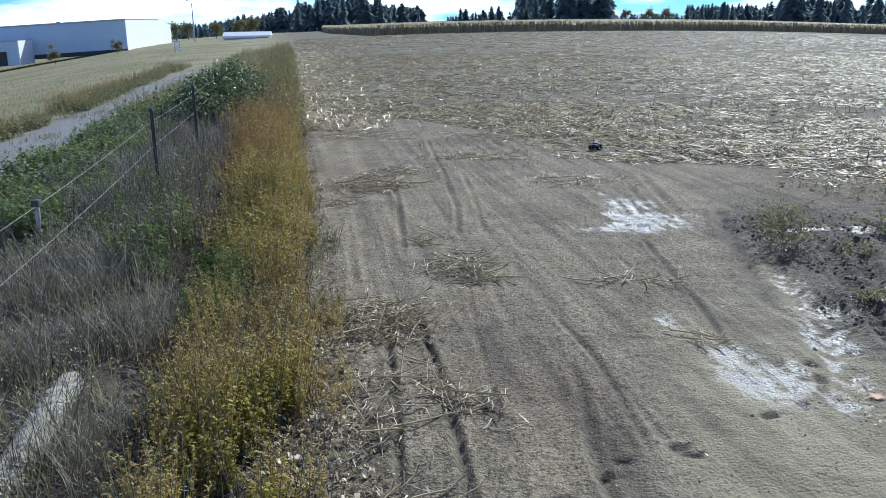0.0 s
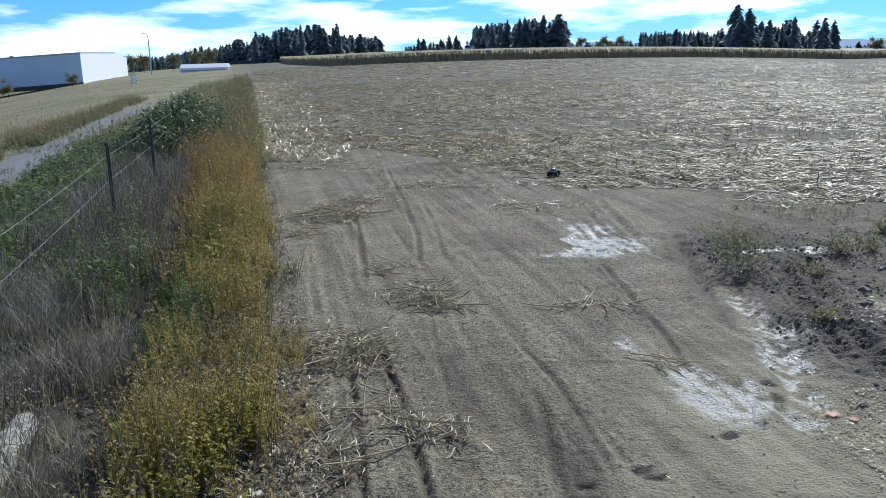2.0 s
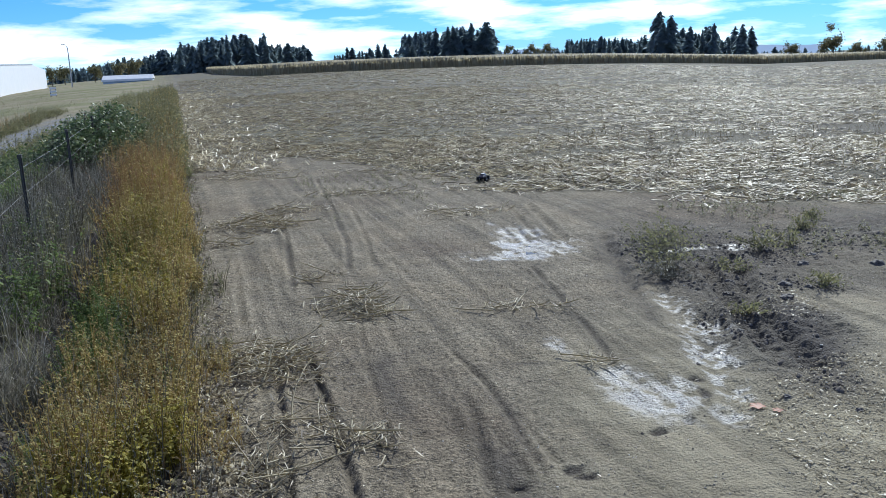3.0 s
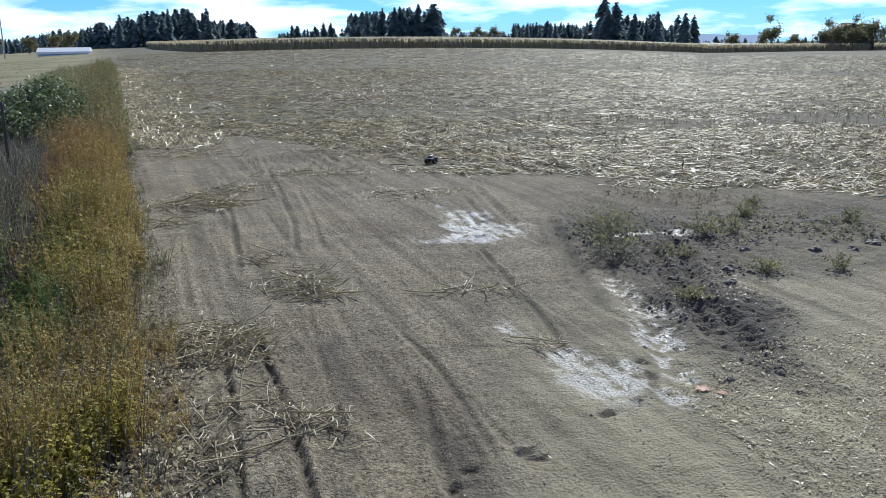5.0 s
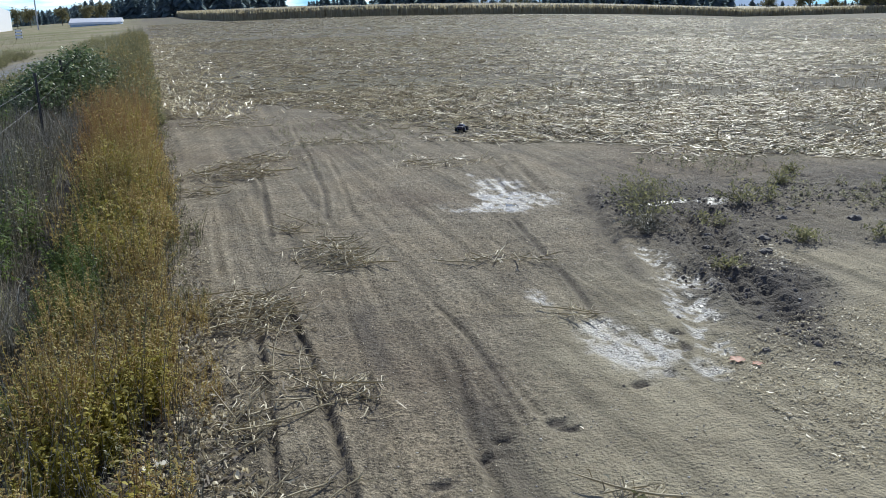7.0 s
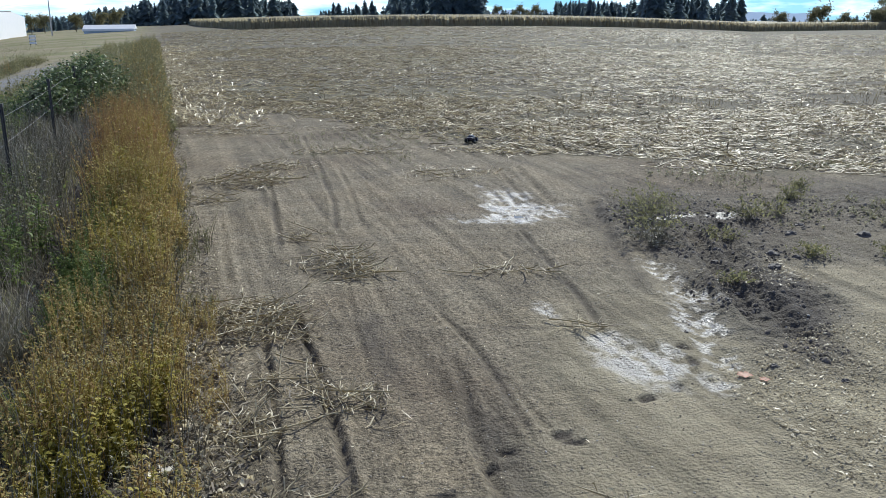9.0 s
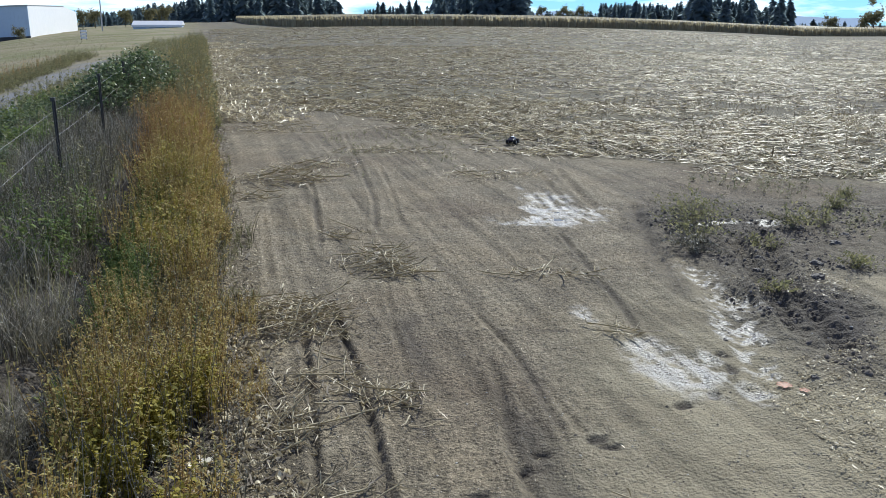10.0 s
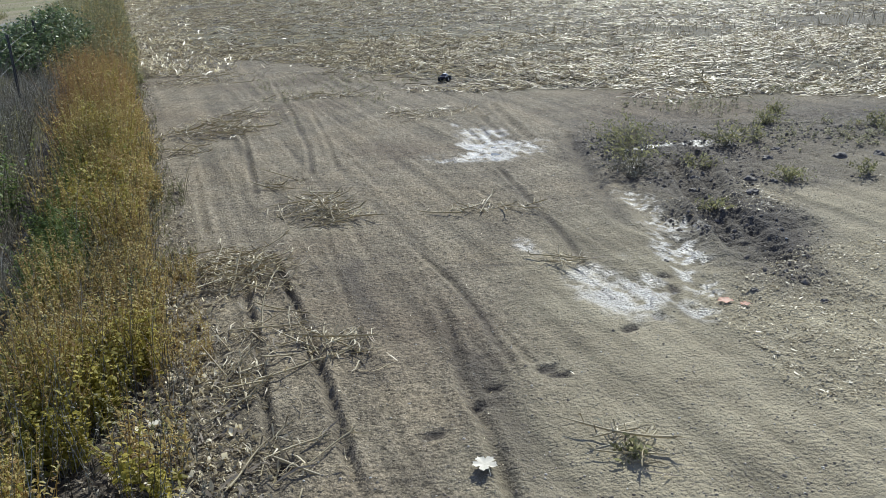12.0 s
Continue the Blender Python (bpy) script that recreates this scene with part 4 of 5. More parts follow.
# ---- stalk heaps and single stalks on the track ----
def stalk_mesh(seed):
    """A maize stalk with nodes, a bend, a forked root end and a torn leaf sheath. Lies along x."""
    g = np.random.default_rng(seed)
    ln = 0.30 + 0.25 * g.random()
    k = np.linspace(0, 1, 6)
    p = np.stack([(k - 0.5) * ln, 0.10 * ln * np.sin(k * 3.0 + g.random() * 2) * g.uniform(-1, 1), 0.016 + 0.05 * g.random() * k**2], -1)
    r = np.array([0.0088, 0.0062, 0.007, 0.0058, 0.0062, 0.0034])
    parts = [tubes(p[None], r[None], 5)]
    for i in range(4):
        e = p[0] + np.array([-0.05 - 0.04 * g.random(), g.uniform(-0.06, 0.06), g.uniform(-0.008, 0.05)])
        parts.append(tubes(np.stack([p[0], (p[0] + e) / 2 + [0, 0, 0.008], e])[None], np.array([[0.0042, 0.003, 0.0015]]), 4))
    for i in (2, 3, 4):
        dirn = np.array([g.uniform(-0.4, 1), g.uniform(-1, 1), 0.25])
        e = p[i] + dirn * 0.12
        mid = (p[i] + e) / 2 + [0, 0, 0.03]
        parts.append(blades(np.stack([p[i], mid, e])[None], np.cross(dirn, [0, 0, 1.0])[None] + 0.2, np.array([[0.006, 0.010, 0.003]])))
    return mesh_of("stalk", *join(*parts), M_STALK)


STALKS = [stalk_mesh(100 + i) for i in range(9)]


def build_heap(label, cx, cy, rx, ry, n, high=0.10, turn=0.0, litter=120, seed=0):
    g = np.random.default_rng(500 + seed)
    z0 = float(ground_z(cx, cy)[0])
    t = thing("stalk_heap", label, "stalk heap", pose(cx, cy, z0), "stalk heaps on the track")
    c, s = math.cos(radians(turn)), math.sin(radians(turn))
    for i in range(n):
        u, w = g.normal(size=2) * 0.42
        x, y = cx + u * rx * c - w * ry * s, cy + u * rx * s + w * ry * c
        z = float(ground_z(x, y)[0]) + high * max(0, 1 - (u * u + w * w)) * g.random()
        ob = new("stalk", STALKS[int(g.integers(0, len(STALKS)))])
        ob.parent = t
        sc = g.uniform(0.7, 1.25)
        ob.matrix_basis = pose(x - cx, y - cy, z - z0, g.uniform(-12, 12), g.uniform(-22, 12), g.random() * 360) @ Matrix.Diagonal((sc, sc, sc, 1))
    if litter:
        u, w = g.normal(size=(2, litter)) * 0.5
        x, y = cx + u * rx * c - w * ry * s, cy + u * rx * s + w * ry * c
        a = curled(x, y, 0.06 + 0.24 * g.random(litter), 0.004 + 0.010 * g.random(litter), g, 0.05)
        a = (a[0] - [cx, cy, z0], a[1])
        for nm, mt, sel in (("dry_leaves", M_STALK, 0), ("rotted_leaves", M_LITTER, 1)):
            ids = (np.arange(len(a[1])) // 3 % 4 == 1) == bool(sel)
            ob = new(nm, mesh_of(nm, a[0], a[1][ids], mt))
            ob.parent = t
            ob["kind"] = "stuff"


HEAP = "heap of dry broken maize stalks on the bare track"
THIN = "thin scatter of broken maize stalks on bare soil"
build_heap(HEAP, -0.75, 8.15, 0.6, 0.75, 64, 0.14, 10, 520, 1)
build_heap(HEAP, 0.25, 9.95, 0.55, 0.7, 40, 0.11, 20, 170, 2)
build_heap(HEAP, -1.45, 15.6, 1.0, 0.85, 58, 0.16, 15, 420, 3)
build_heap("dark flattened heap of rotted maize stalks on the track", -0.9, 17.0, 0.8, 0.55, 12, 0.1, 0, 260, 4)
build_heap(HEAP, -2.25, 22.6, 1.1, 0.9, 44, 0.16, 0, 320, 5)
build_heap(THIN, 2.25, 15.7, 1.0, 0.6, 16, 0.08, 5, 240, 6)
build_heap(THIN, 0.55, 18.6, 1.5, 0.35, 22, 0.08, -6, 240, 7)
build_heap(THIN, -1.9, 13.9, 0.55, 0.3, 10, 0.06, 0, 60, 8)
build_heap(THIN, -0.42, 6.55, 0.5, 0.5, 12, 0.06, 0, 60, 9)
build_heap(THIN, 0.16, 6.15, 0.36, 0.42, 13, 0.06, 0, 60, 10)
build_heap(THIN, -0.62, 5.75, 0.32, 0.5, 14, 0.05, 0, 90, 11)
build_heap(THIN, 2.0, 9.4, 0.75, 0.16, 9, 0.05, -12, 50, 12)
build_heap(THIN, 2.35, 7.45, 0.26, 0.12, 5, 0.07, 10, 20, 13)
build_heap(THIN, -0.35, 4.75, 0.4, 0.35, 8, 0.04, 0, 60, 14)
build_heap(THIN, -0.35, 11.6, 0.35, 0.35, 5, 0.05, 0, 60, 15)
build_heap(THIN, 1.2, 22.3, 1.6, 0.5, 18, 0.08, -10, 160, 16)
build_heap(THIN, -3.2, 25.0, 0.9, 0.9, 16, 0.12, 0, 160, 17)
build_heap(THIN, 1.75, 4.35, 0.14, 0.3, 4, 0.08, 0, 30, 18)


def build_ground_litter():
    """Loose leaves, chaff, clods and pebbles on the soil."""
    g = np.random.default_rng(77)

    def box(n, x0, x1, y0, y1):
        return g.uniform(x0, x1, n), g.uniform(y0, y1, n)

    # pale leaf litter along the verge
    y = 3.6 + 9 * g.random(2600) ** 1.5
    x = edge(y) + g.normal(size=2600) * 0.2 + 0.08
    a = curled(x, y, 0.02 + 0.06 * g.random(2600) ** 2, 0.004 + 0.011 * g.random(2600), g, 0.02)
    tagged(new("leaf_litter", mesh_of("leaf_litter", *a, M_STALK)), "pale dead leaves scattered along the weedy verge", "leaf litter", kind="stuff")
    y = 3.6 + 4.5 * g.random(700) ** 1.2
    x = edge(y) + g.normal(size=700) * 0.22 - 0.02
    a = curled(x, y, 0.03 + 0.05 * g.random(700), 0.014 + 0.026 * g.random(700), g, 0.05)
    tagged(new("leaf_litter", mesh_of("fallen_leaves", *a, M_STALK)), "curled tan fallen leaves at the foot of the weeds", "leaf litter", kind="stuff")
    y = 3.6 + 30 * g.random(5200) ** 1.5
    x = edge(y) + g.uniform(-1.4, 0.35, 5200)
    a = curled(x, y, 0.04 + 0.12 * g.random(5200), 0.006 + 0.018 * g.random(5200), g, 0.04)
    tagged(new("leaf_litter", mesh_of("leaf_litter_old", *a, M_LITTER)), "brown rotted leaves under the weeds", "leaf litter", kind="stuff")
    # chaff trodden into the right side
    x, y = np.concatenate([box(15000, 2.9, 7.2, 3.6, 7.2), box(2600, 3.1, 5.2, 8.4, 12), box(500, 4.6, 5.3, 8.2, 9.4)], 1)
    keep = fbm(x, y, 0.8, 3) + 0.4 * (x - 3.2) - 0.15 * np.abs(y - 5.8) > -0.1
    x, y = x[keep], y[keep]
    a = curled(x, y, 0.010 + 0.055 * g.random(len(x)) ** 3, 0.005 + 0.011 * g.random(len(x)) ** 2, g, 0.008)
    tagged(new("chaff", mesh_of("chaff", *a, M_STALK)), "pale maize chaff trodden into the soil", "chaff", kind="stuff")
    x, y = box(2600, -1.2, 7, 3.8, 18)
    a = curled(x, y, 0.008 + 0.04 * g.random(2600) ** 3, 0.003 + 0.007 * g.random(2600), g, 0.006)
    tagged(new("chaff", mesh_of("chaff_thin", *a, M_STALK)), "sparse flecks of straw on the bare track", "chaff", kind="stuff")
    # clods: squashed octahedra
    n = 26000
    y = 3.7 + 15 * g.random(n) ** 1.7
    x = g.uniform(-1.0, 1.0, n) * (1.6 + 0.42 * y) + 2.2
    ok = x > edge(y) - 1.3
    x, y = x[ok], y[ok]
    n = len(x)
    r = (0.003 + 0.008 * g.random(n) ** 5) * (1 + 0.8 * mud_mask(x, y))
    z = ground_z(x, y) + r * 0.25
    o = np.array([[1, 0, 0], [0, 1, 0], [-1, 0, 0], [0, -1, 0], [0, 0, 0.42], [0, 0, -0.5]], float)
    v = o[None] * (0.7 + 0.6 * g.random((n, 6, 1))) * r[:, None, None]
    rot = g.random(n) * 6.28
    c, s = np.cos(rot)[:, None], np.sin(rot)[:, None]
    v = np.stack([v[..., 0] * c - v[..., 1] * s, v[..., 0] * s + v[..., 1] * c, v[..., 2]], -1) + np.stack([x, y, z], -1)[:, None]
    f = np.array([[0, 1, 4], [1, 2, 4], [2, 3, 4], [3, 0, 4], [1, 0, 5], [2, 1, 5], [3, 2, 5], [0, 3, 5]])
    f = (np.arange(n)[:, None, None] * 6 + f[None]).reshape(-1, 3)
    k = Mat("clod", 0.95, 0.2)
    k.color(k.ramp(k.island(), (0.0, (0.13, 0.11, 0.09)), (0.45, (0.25, 0.21, 0.165)), (0.85, (0.37, 0.325, 0.26)), (1.0, (0.6, 0.57, 0.51))))
    tagged(new("soil_crumbs", mesh_of("soil_crumbs", v.reshape(-1, 3), f, k.m)), "small grey-brown soil crumbs and grit", "soil crumbs", kind="stuff")


build_ground_litter()


def lump_bed(name, label, x, y, r, mat, g):
    """Loose lumps of earth, joined into one bed."""
    n = len(x)
    o = np.array([[1, 0, 0], [0.5, 0.87, 0], [-0.5, 0.87, 0], [-1, 0, 0], [-0.5, -0.87, 0], [0.5, -0.87, 0], [0.35, 0.2, 0.7], [-0.4, 0.1, 0.62], [0.05, -0.4, 0.66]], float)
    f = np.array([[6, 7, 8], [0, 1, 6], [1, 2, 6], [2, 7, 6], [2, 3, 7], [3, 4, 7], [4, 8, 7], [4, 5, 8], [5, 0, 8], [0, 6, 8]])
    v = o[None] * (0.65 + 0.7 * g.random((n, 9, 3))) * r[:, None, None]
    a = g.random(n) * 6.283
    c, s = np.cos(a)[:, None], np.sin(a)[:, None]
    v = np.stack([v[..., 0] * c - v[..., 1] * s, v[..., 0] * s + v[..., 1] * c, v[..., 2]], -1) + np.stack([x, y, ground_z(x, y) - 0.05 * r], -1)[:, None]
    ob = new(name, mesh_of(name, v.reshape(-1, 3), (np.arange(n)[:, None, None] * 9 + f[None]).reshape(-1, 3), mat))
    return tagged(ob, label, "soil lumps", kind="stuff")


def build_lumps():
    g = np.random.default_rng(88)
    k = Mat("turned_earth", 0.95, 0.2)
    k.color(k.mix(1.0, k.ramp(k.island(), (0.0, (0.06, 0.052, 0.045)), (0.6, (0.12, 0.104, 0.088)), (1.0, (0.2, 0.175, 0.15))), k.ramp(k.noise(40, 4), (0.3, 0.7), (0.7, 1.2)), "MULTIPLY"))
    y = 3.5 * (16 / 3.5) ** g.random(3600)
    x = edge(y) - 1.36 + g.normal(size=3600) * 0.2
    lump_bed("trench_earth", "dark crumbled earth in the trench beside the weeds", x, y, 0.012 + 0.05 * g.random(3600) ** 3, k.m, g)
    x, y = g.uniform(3.1, 8.5, 9000), g.uniform(6.0, 13.5, 9000)
    keep = mud_mask(x, y) * (0.55 + fbm(x, y, 1.2, 3)) > 0.38
    x, y = x[keep], y[keep]
    lump_bed("mud_lumps", "dark wet lumps of mud thrown up by wheels", x, y, 0.006 + 0.028 * g.random(len(x)) ** 3, k.m, g)
    y = 3.8 + 9 * g.random(420) ** 1.4
    x = g.uniform(-0.9, 3.4, 420)
    k = Mat("dry_earth", 0.95, 0.2)
    k.color(k.mix(1.0, k.ramp(k.island(), (0.0, (0.13, 0.11, 0.085)), (1.0, (0.27, 0.235, 0.18))), k.ramp(k.noise(60, 4), (0.3, 0.75), (0.7, 1.2)), "MULTIPLY"))
    lump_bed("dry_lumps", "small dry lumps of soil on the track", x, y, 0.005 + 0.012 * g.random(420) ** 3, k.m, g)


build_lumps()


# ---- verge: weeds, grass, fence ----
def along(n, y0, y1, o0, o1, g, patch=0.0, freq=0.8):
    y = y0 * (y1 / y0) ** g.random(n * 2)
    off = g.uniform(o0, o1, n * 2) + 0.28 * fbm(y, y * 0 + o0, 0.9, 3)
    x = edge(y) + off
    keep = fbm(x, y, freq, 3) + 0.25 * (g.random(n * 2) - 0.5) > patch
    return x[keep][:n], y[keep][:n]


def weeds(name, label, x, y, h, mat, g, leaves=14, leaf=0.05, stem=0.004, lean=0.16, low=0.15, fat=0.34):
    """Upright leafy weeds: a thin bent stem and small leaves set all along it."""
    n = len(x)
    off = x - edge(y)
    h = h * (0.62 + 0.75 * np.clip(fbm(x, y, 0.9, 3) + 0.5, 0, 1))
    h = h * np.where((off > -1.5) & (off < 0.4), 0.4 + 0.6 * np.clip((0.12 - off) / 0.4, 0, 1), 1.0)
    z = ground_z(x, y)
    k = np.array([0, 0.35, 0.7, 1.0])
    tip = g.normal(size=(n, 2)) * lean * h[:, None]
    path = np.stack([x[:, None] + tip[:, :1] * k**1.6, y[:, None] + tip[:, 1:] * k**1.6, z[:, None] - 0.02 + h[:, None] * k], -1)
    st = tubes(path, np.tile(stem * np.array([[1.0, 0.85, 0.65, 0.35]]), (n, 1)))
    t = low + (1 - low) * g.random((n, leaves))
    bx, by = x[:, None] + tip[:, :1] * t**1.6, y[:, None] + tip[:, 1:] * t**1.6
    b = np.stack([bx, by, z[:, None] + h[:, None] * t], -1).reshape(-1, 3)
    m = len(b)
    a = g.random(m) * 6.283
    d = np.stack([np.cos(a), np.sin(a), g.uniform(-0.35, 0.95, m)], -1)
    ln = leaf * (0.5 + g.random(m)) * (1.25 - 0.6 * t.ravel())
    lp = b[:, None] + d[:, None] * (ln[:, None] * np.array([0.0, 0.5, 1.0]))[..., None]
    lp[:, 2, 2] -= 0.25 * ln
    sd = np.stack([-d[:, 1], d[:, 0], 0.9 * (g.random(m) - 0.5)], -1)
    lf = blades(lp, sd, ln[:, None] * fat * np.array([0.4, 1.0, 0.12]))
    ob = new(name, mesh_of(name, *join(st, lf), mat))
    return tagged(ob, label, "weeds", kind="stuff")


def grass(name, label, x, y, h, mat, g, width=0.006, droop=0.55):
    n = len(x)
    z = ground_z(x, y)
    k = np.array([0, 0.4, 0.75, 1.0])
    a = g.random(n) * 6.283
    d = np.stack([np.cos(a), np.sin(a)], -1)
    r = h * droop * (0.25 + g.random(n))
    px, py = x[:, None] + d[:, :1] * r[:, None] * k**2, y[:, None] + d[:, 1:] * r[:, None] * k**2
    pz = z[:, None] - 0.01 + h[:, None] * (k - 0.32 * (g.random(n) * 1.2)[:, None] * k**3)
    sd = np.stack([-d[:, 1], d[:, 0], np.zeros(n)], -1)
    b = blades(np.stack([px, py, pz], -1), sd, width * (0.6 + 0.8 * g.random(n))[:, None] * np.array([1.0, 1.0, 0.7, 0.1]))
    ob = new(name, mesh_of(name, *b, mat))
    return tagged(ob, label, "grass", kind="stuff")


def build_verge():
    g = np.random.default_rng(13)

    def hh(n, lo, hi):
        return lo + (hi - lo) * g.random(n)

    x, y = along(2900, 3.4, 30, -1.08, 0.02, g, 0.0, 1.7)
    weeds("brown_weeds", "tall golden-brown dying weeds along the track's edge", x, y, hh(len(x), 0.4, 0.9), M_GOLD, g, 24, 0.034, 0.0032, 0.16, fat=0.42)
    x, y = along(1300, 3.4, 30, -1.12, 0.12, g, -0.1, 1.9)
    weeds("dead_stems", "bare grey-brown weed stems along the track's edge", x, y, hh(len(x), 0.3, 0.95), M_GREY, g, 10, 0.02, 0.003, 0.2)
    x, y = along(1000, 3.4, 26, -1.1, 0.0, g, 0.05, 1.6)
    weeds("olive_weeds", "dull olive weeds among brown stems", x, y, hh(len(x), 0.25, 0.75), M_OLIVE, g, 20, 0.038, 0.003, 0.18, fat=0.42)
    x, y = along(900, 5.6, 12, -1.15, -0.62, g, -0.05, 1.2)
    weeds("green_weeds", "bushy fresh green weeds on the trench side of the verge", x, y, hh(len(x), 0.3, 0.6), M_GREEN, g, 22, 0.036, 0.003, 0.2, fat=0.45)
    x, y = along(420, 8, 26, -0.1, 0.3, g, -0.05, 1.4)
    weeds("edge_weeds", "small brown and green weeds straying onto the track", x, y, hh(len(x), 0.15, 0.4), M_OLIVE, g, 14, 0.03)
    x, y = along(320, 5.8, 8.5, -0.3, 0.3, g, 0.05, 1.8)
    weeds("edge_weeds", "thin brown weeds straying onto the track", x, y, hh(len(x), 0.3, 0.65), M_GOLD, g, 14, 0.026, 0.0025, 0.22)
    x, y = along(1500, 10, 26, -1.2, 0.02, g, -0.05, 1.3)
    weeds("golden_weeds", "tall yellow-brown weeds with seed heads on the verge", x, y, hh(len(x), 0.55, 1.0), M_GOLD, g, 22, 0.04, 0.0035, 0.16, fat=0.5)
    x, y = along(1000, 15, 30, -1.5, -0.1, g, -0.02, 0.9)
    weeds("rust_weeds", "rust-red dock and dying weeds on the verge", x, y, hh(len(x), 0.6, 1.1), M_RUST, g, 22, 0.05, fat=0.5)
    x, y = along(900, 3.5, 6.6, -0.98, -0.05, g, 0.02, 1.8)
    weeds("yellow_weeds", "bright yellow leafy weeds on the verge", x, y, hh(len(x), 0.2, 0.6), M_YELLOW, g, 20, 0.042, fat=0.6)
    x, y = along(420, 9, 20, -1.15, -0.1, g, 0.06, 1.6)
    weeds("yellow_weeds", "yellow-leaved weeds among brown stems", x, y, hh(len(x), 0.6, 0.95), M_YELLOW, g, 20, 0.055, fat=0.55)
    x, y = along(420, 6.5, 14, -1.2, -0.1, g, 0.1, 1.1)
    weeds("green_weeds", "fresh green weeds among brown stems", x, y, hh(len(x), 0.3, 0.7), M_GREEN, g, 16, 0.045, fat=0.5)
    # the trench and beyond it: dry grass and dull green growth up to the fence and road
    x, y = along(5200, 3.4, 14, -1.62, -1.05, g, -0.1, 1.4)
    grass("trench_grass", "matted grey dry grass hanging into the trench", x, y, hh(len(x), 0.1, 0.34), M_GREY, g, 0.005, 1.3)
    x, y = along(25000, 3.4, 26, -4.6, -1.5, g, -0.02, 1.5)
    near_log = np.abs(x - (-3.16 + (6.72 - y) * 0.125)) < 0.26
    keep = ~(near_log & (y < 6.9)) | (g.random(len(x)) < 0.06)
    x, y = x[keep], y[keep]
    grass("dry_grass", "long grey dry grass beside the fence", x, y, hh(len(x), 0.2, 0.7), M_GREY, g, 0.0055, 0.75)
    x, y = along(7000, 3.4, 30, -5.0, -1.6, g, -0.15)
    grass("olive_grass", "dull green grass beside the fence", x, y, hh(len(x), 0.12, 0.45), M_OLIVE, g, 0.007, 0.7)
    x, y = along(900, 4.0, 13, -4.6, -1.75, g, -0.05, 1.1)
    weeds("grey_weeds", "brown-grey dead seeding weeds in the dry grass", x, y, hh(len(x), 0.4, 0.9), M_GREY, g, 20, 0.03, 0.003, 0.28)
    x, y = along(700, 9.5, 24, -4.9, -1.75, g, 0.05, 0.8)
    weeds("green_weeds", "dull green leafy weeds beside the fence", x, y, hh(len(x), 0.3, 0.75), M_OLIVE, g, 18, 0.06, fat=0.5)
    x, y = along(320, 9.5, 15, -2.9, -1.6, g, 0.1, 1.2)
    weeds("green_weeds", "light green nettles beside the trench", x, y, hh(len(x), 0.35, 0.8), M_GREEN, g, 18, 0.065, fat=0.5)
    x, y = along(1300, 10, 30, -3.4, -1.62, g, -0.2, 0.7)
    weeds("grey_weeds", "grey-brown dead weed stems along the fence", x, y, hh(len(x), 0.5, 1.05), M_GREY, g, 14, 0.035)
    x, y = along(1900, 11, 30, -5.6, -3.4, g, -0.05, 0.6)
    weeds("bramble_cover", "low green bramble cover beside the gravel lane", x, y, hh(len(x), 0.25, 0.6), M_GREEN, g, 20, 0.075, fat=0.7)
    x, y = along(800, 11, 28, -5.5, -3.6, g, -0.1, 0.9)
    weeds("bramble_cover", "dark green bramble leaves beside the gravel lane", x, y, hh(len(x), 0.25, 0.6), M_BRAMBLE, g, 22, 0.085, fat=0.7)
    # the verge farther on
    x, y = along(2600, 22, 110, -1.7, 0.15, g, -0.3, 0.4)
    weeds("tall_verge_weeds", "tall green and brown weeds along the field's edge", x, y, hh(len(x), 0.6, 1.45), M_OLIVE, g, 16, 0.10, 0.006, fat=0.4)
    x, y = along(1200, 24, 110, -2.2, 0.1, g, -0.2, 0.4)
    weeds("tall_verge_weeds", "brown weeds along the field's edge", x, y, hh(len(x), 0.6, 1.2), M_GOLD, g, 14, 0.10, 0.006, fat=0.4)
    x, y = along(2200, 26, 110, -6.2, -1.6, g, -0.2, 0.3)
    weeds("verge_growth", "rank green growth between fence and lane", x, y, hh(len(x), 0.3, 0.8), M_OLIVE, g, 14, 0.13, 0.006, fat=0.4)
    # far side of the lane and the meadow
    x, y = along(2600, 20, 75, -10.8, -8.7, g, -0.1, 0.5)
    weeds("roadside_weeds", "yellow-green weeds beside the gravel lane", x, y, hh(len(x), 0.25, 0.7), M_OLIVE, g, 16, 0.10, 0.005, fat=0.4)
    x, y = along(700, 20, 60, -11.5, -9.0, g, 0.1, 0.5)
    weeds("roadside_weeds", "brown seeding docks beside the gravel lane", x, y, hh(len(x), 0.5, 0.95), M_RUST, g, 14, 0.07, 0.005, fat=0.4)
    x, y = along(500, 15, 45, -8.9, -5.9, g, 0.12, 0.6)
    weeds("lane_weeds", "sparse low weeds on the gravel lane", x, y, hh(len(x), 0.08, 0.22), M_OLIVE, g, 12, 0.06, fat=0.4)
    x, y = along(26000, 24, 190, -75, -10, g, -0.35, 0.15)
    grass("meadow_grass", "tan dry meadow grass beyond the lane", x, y, hh(len(x), 0.1, 0.28), M_TAN, g, 0.022, 0.9)


build_verge()


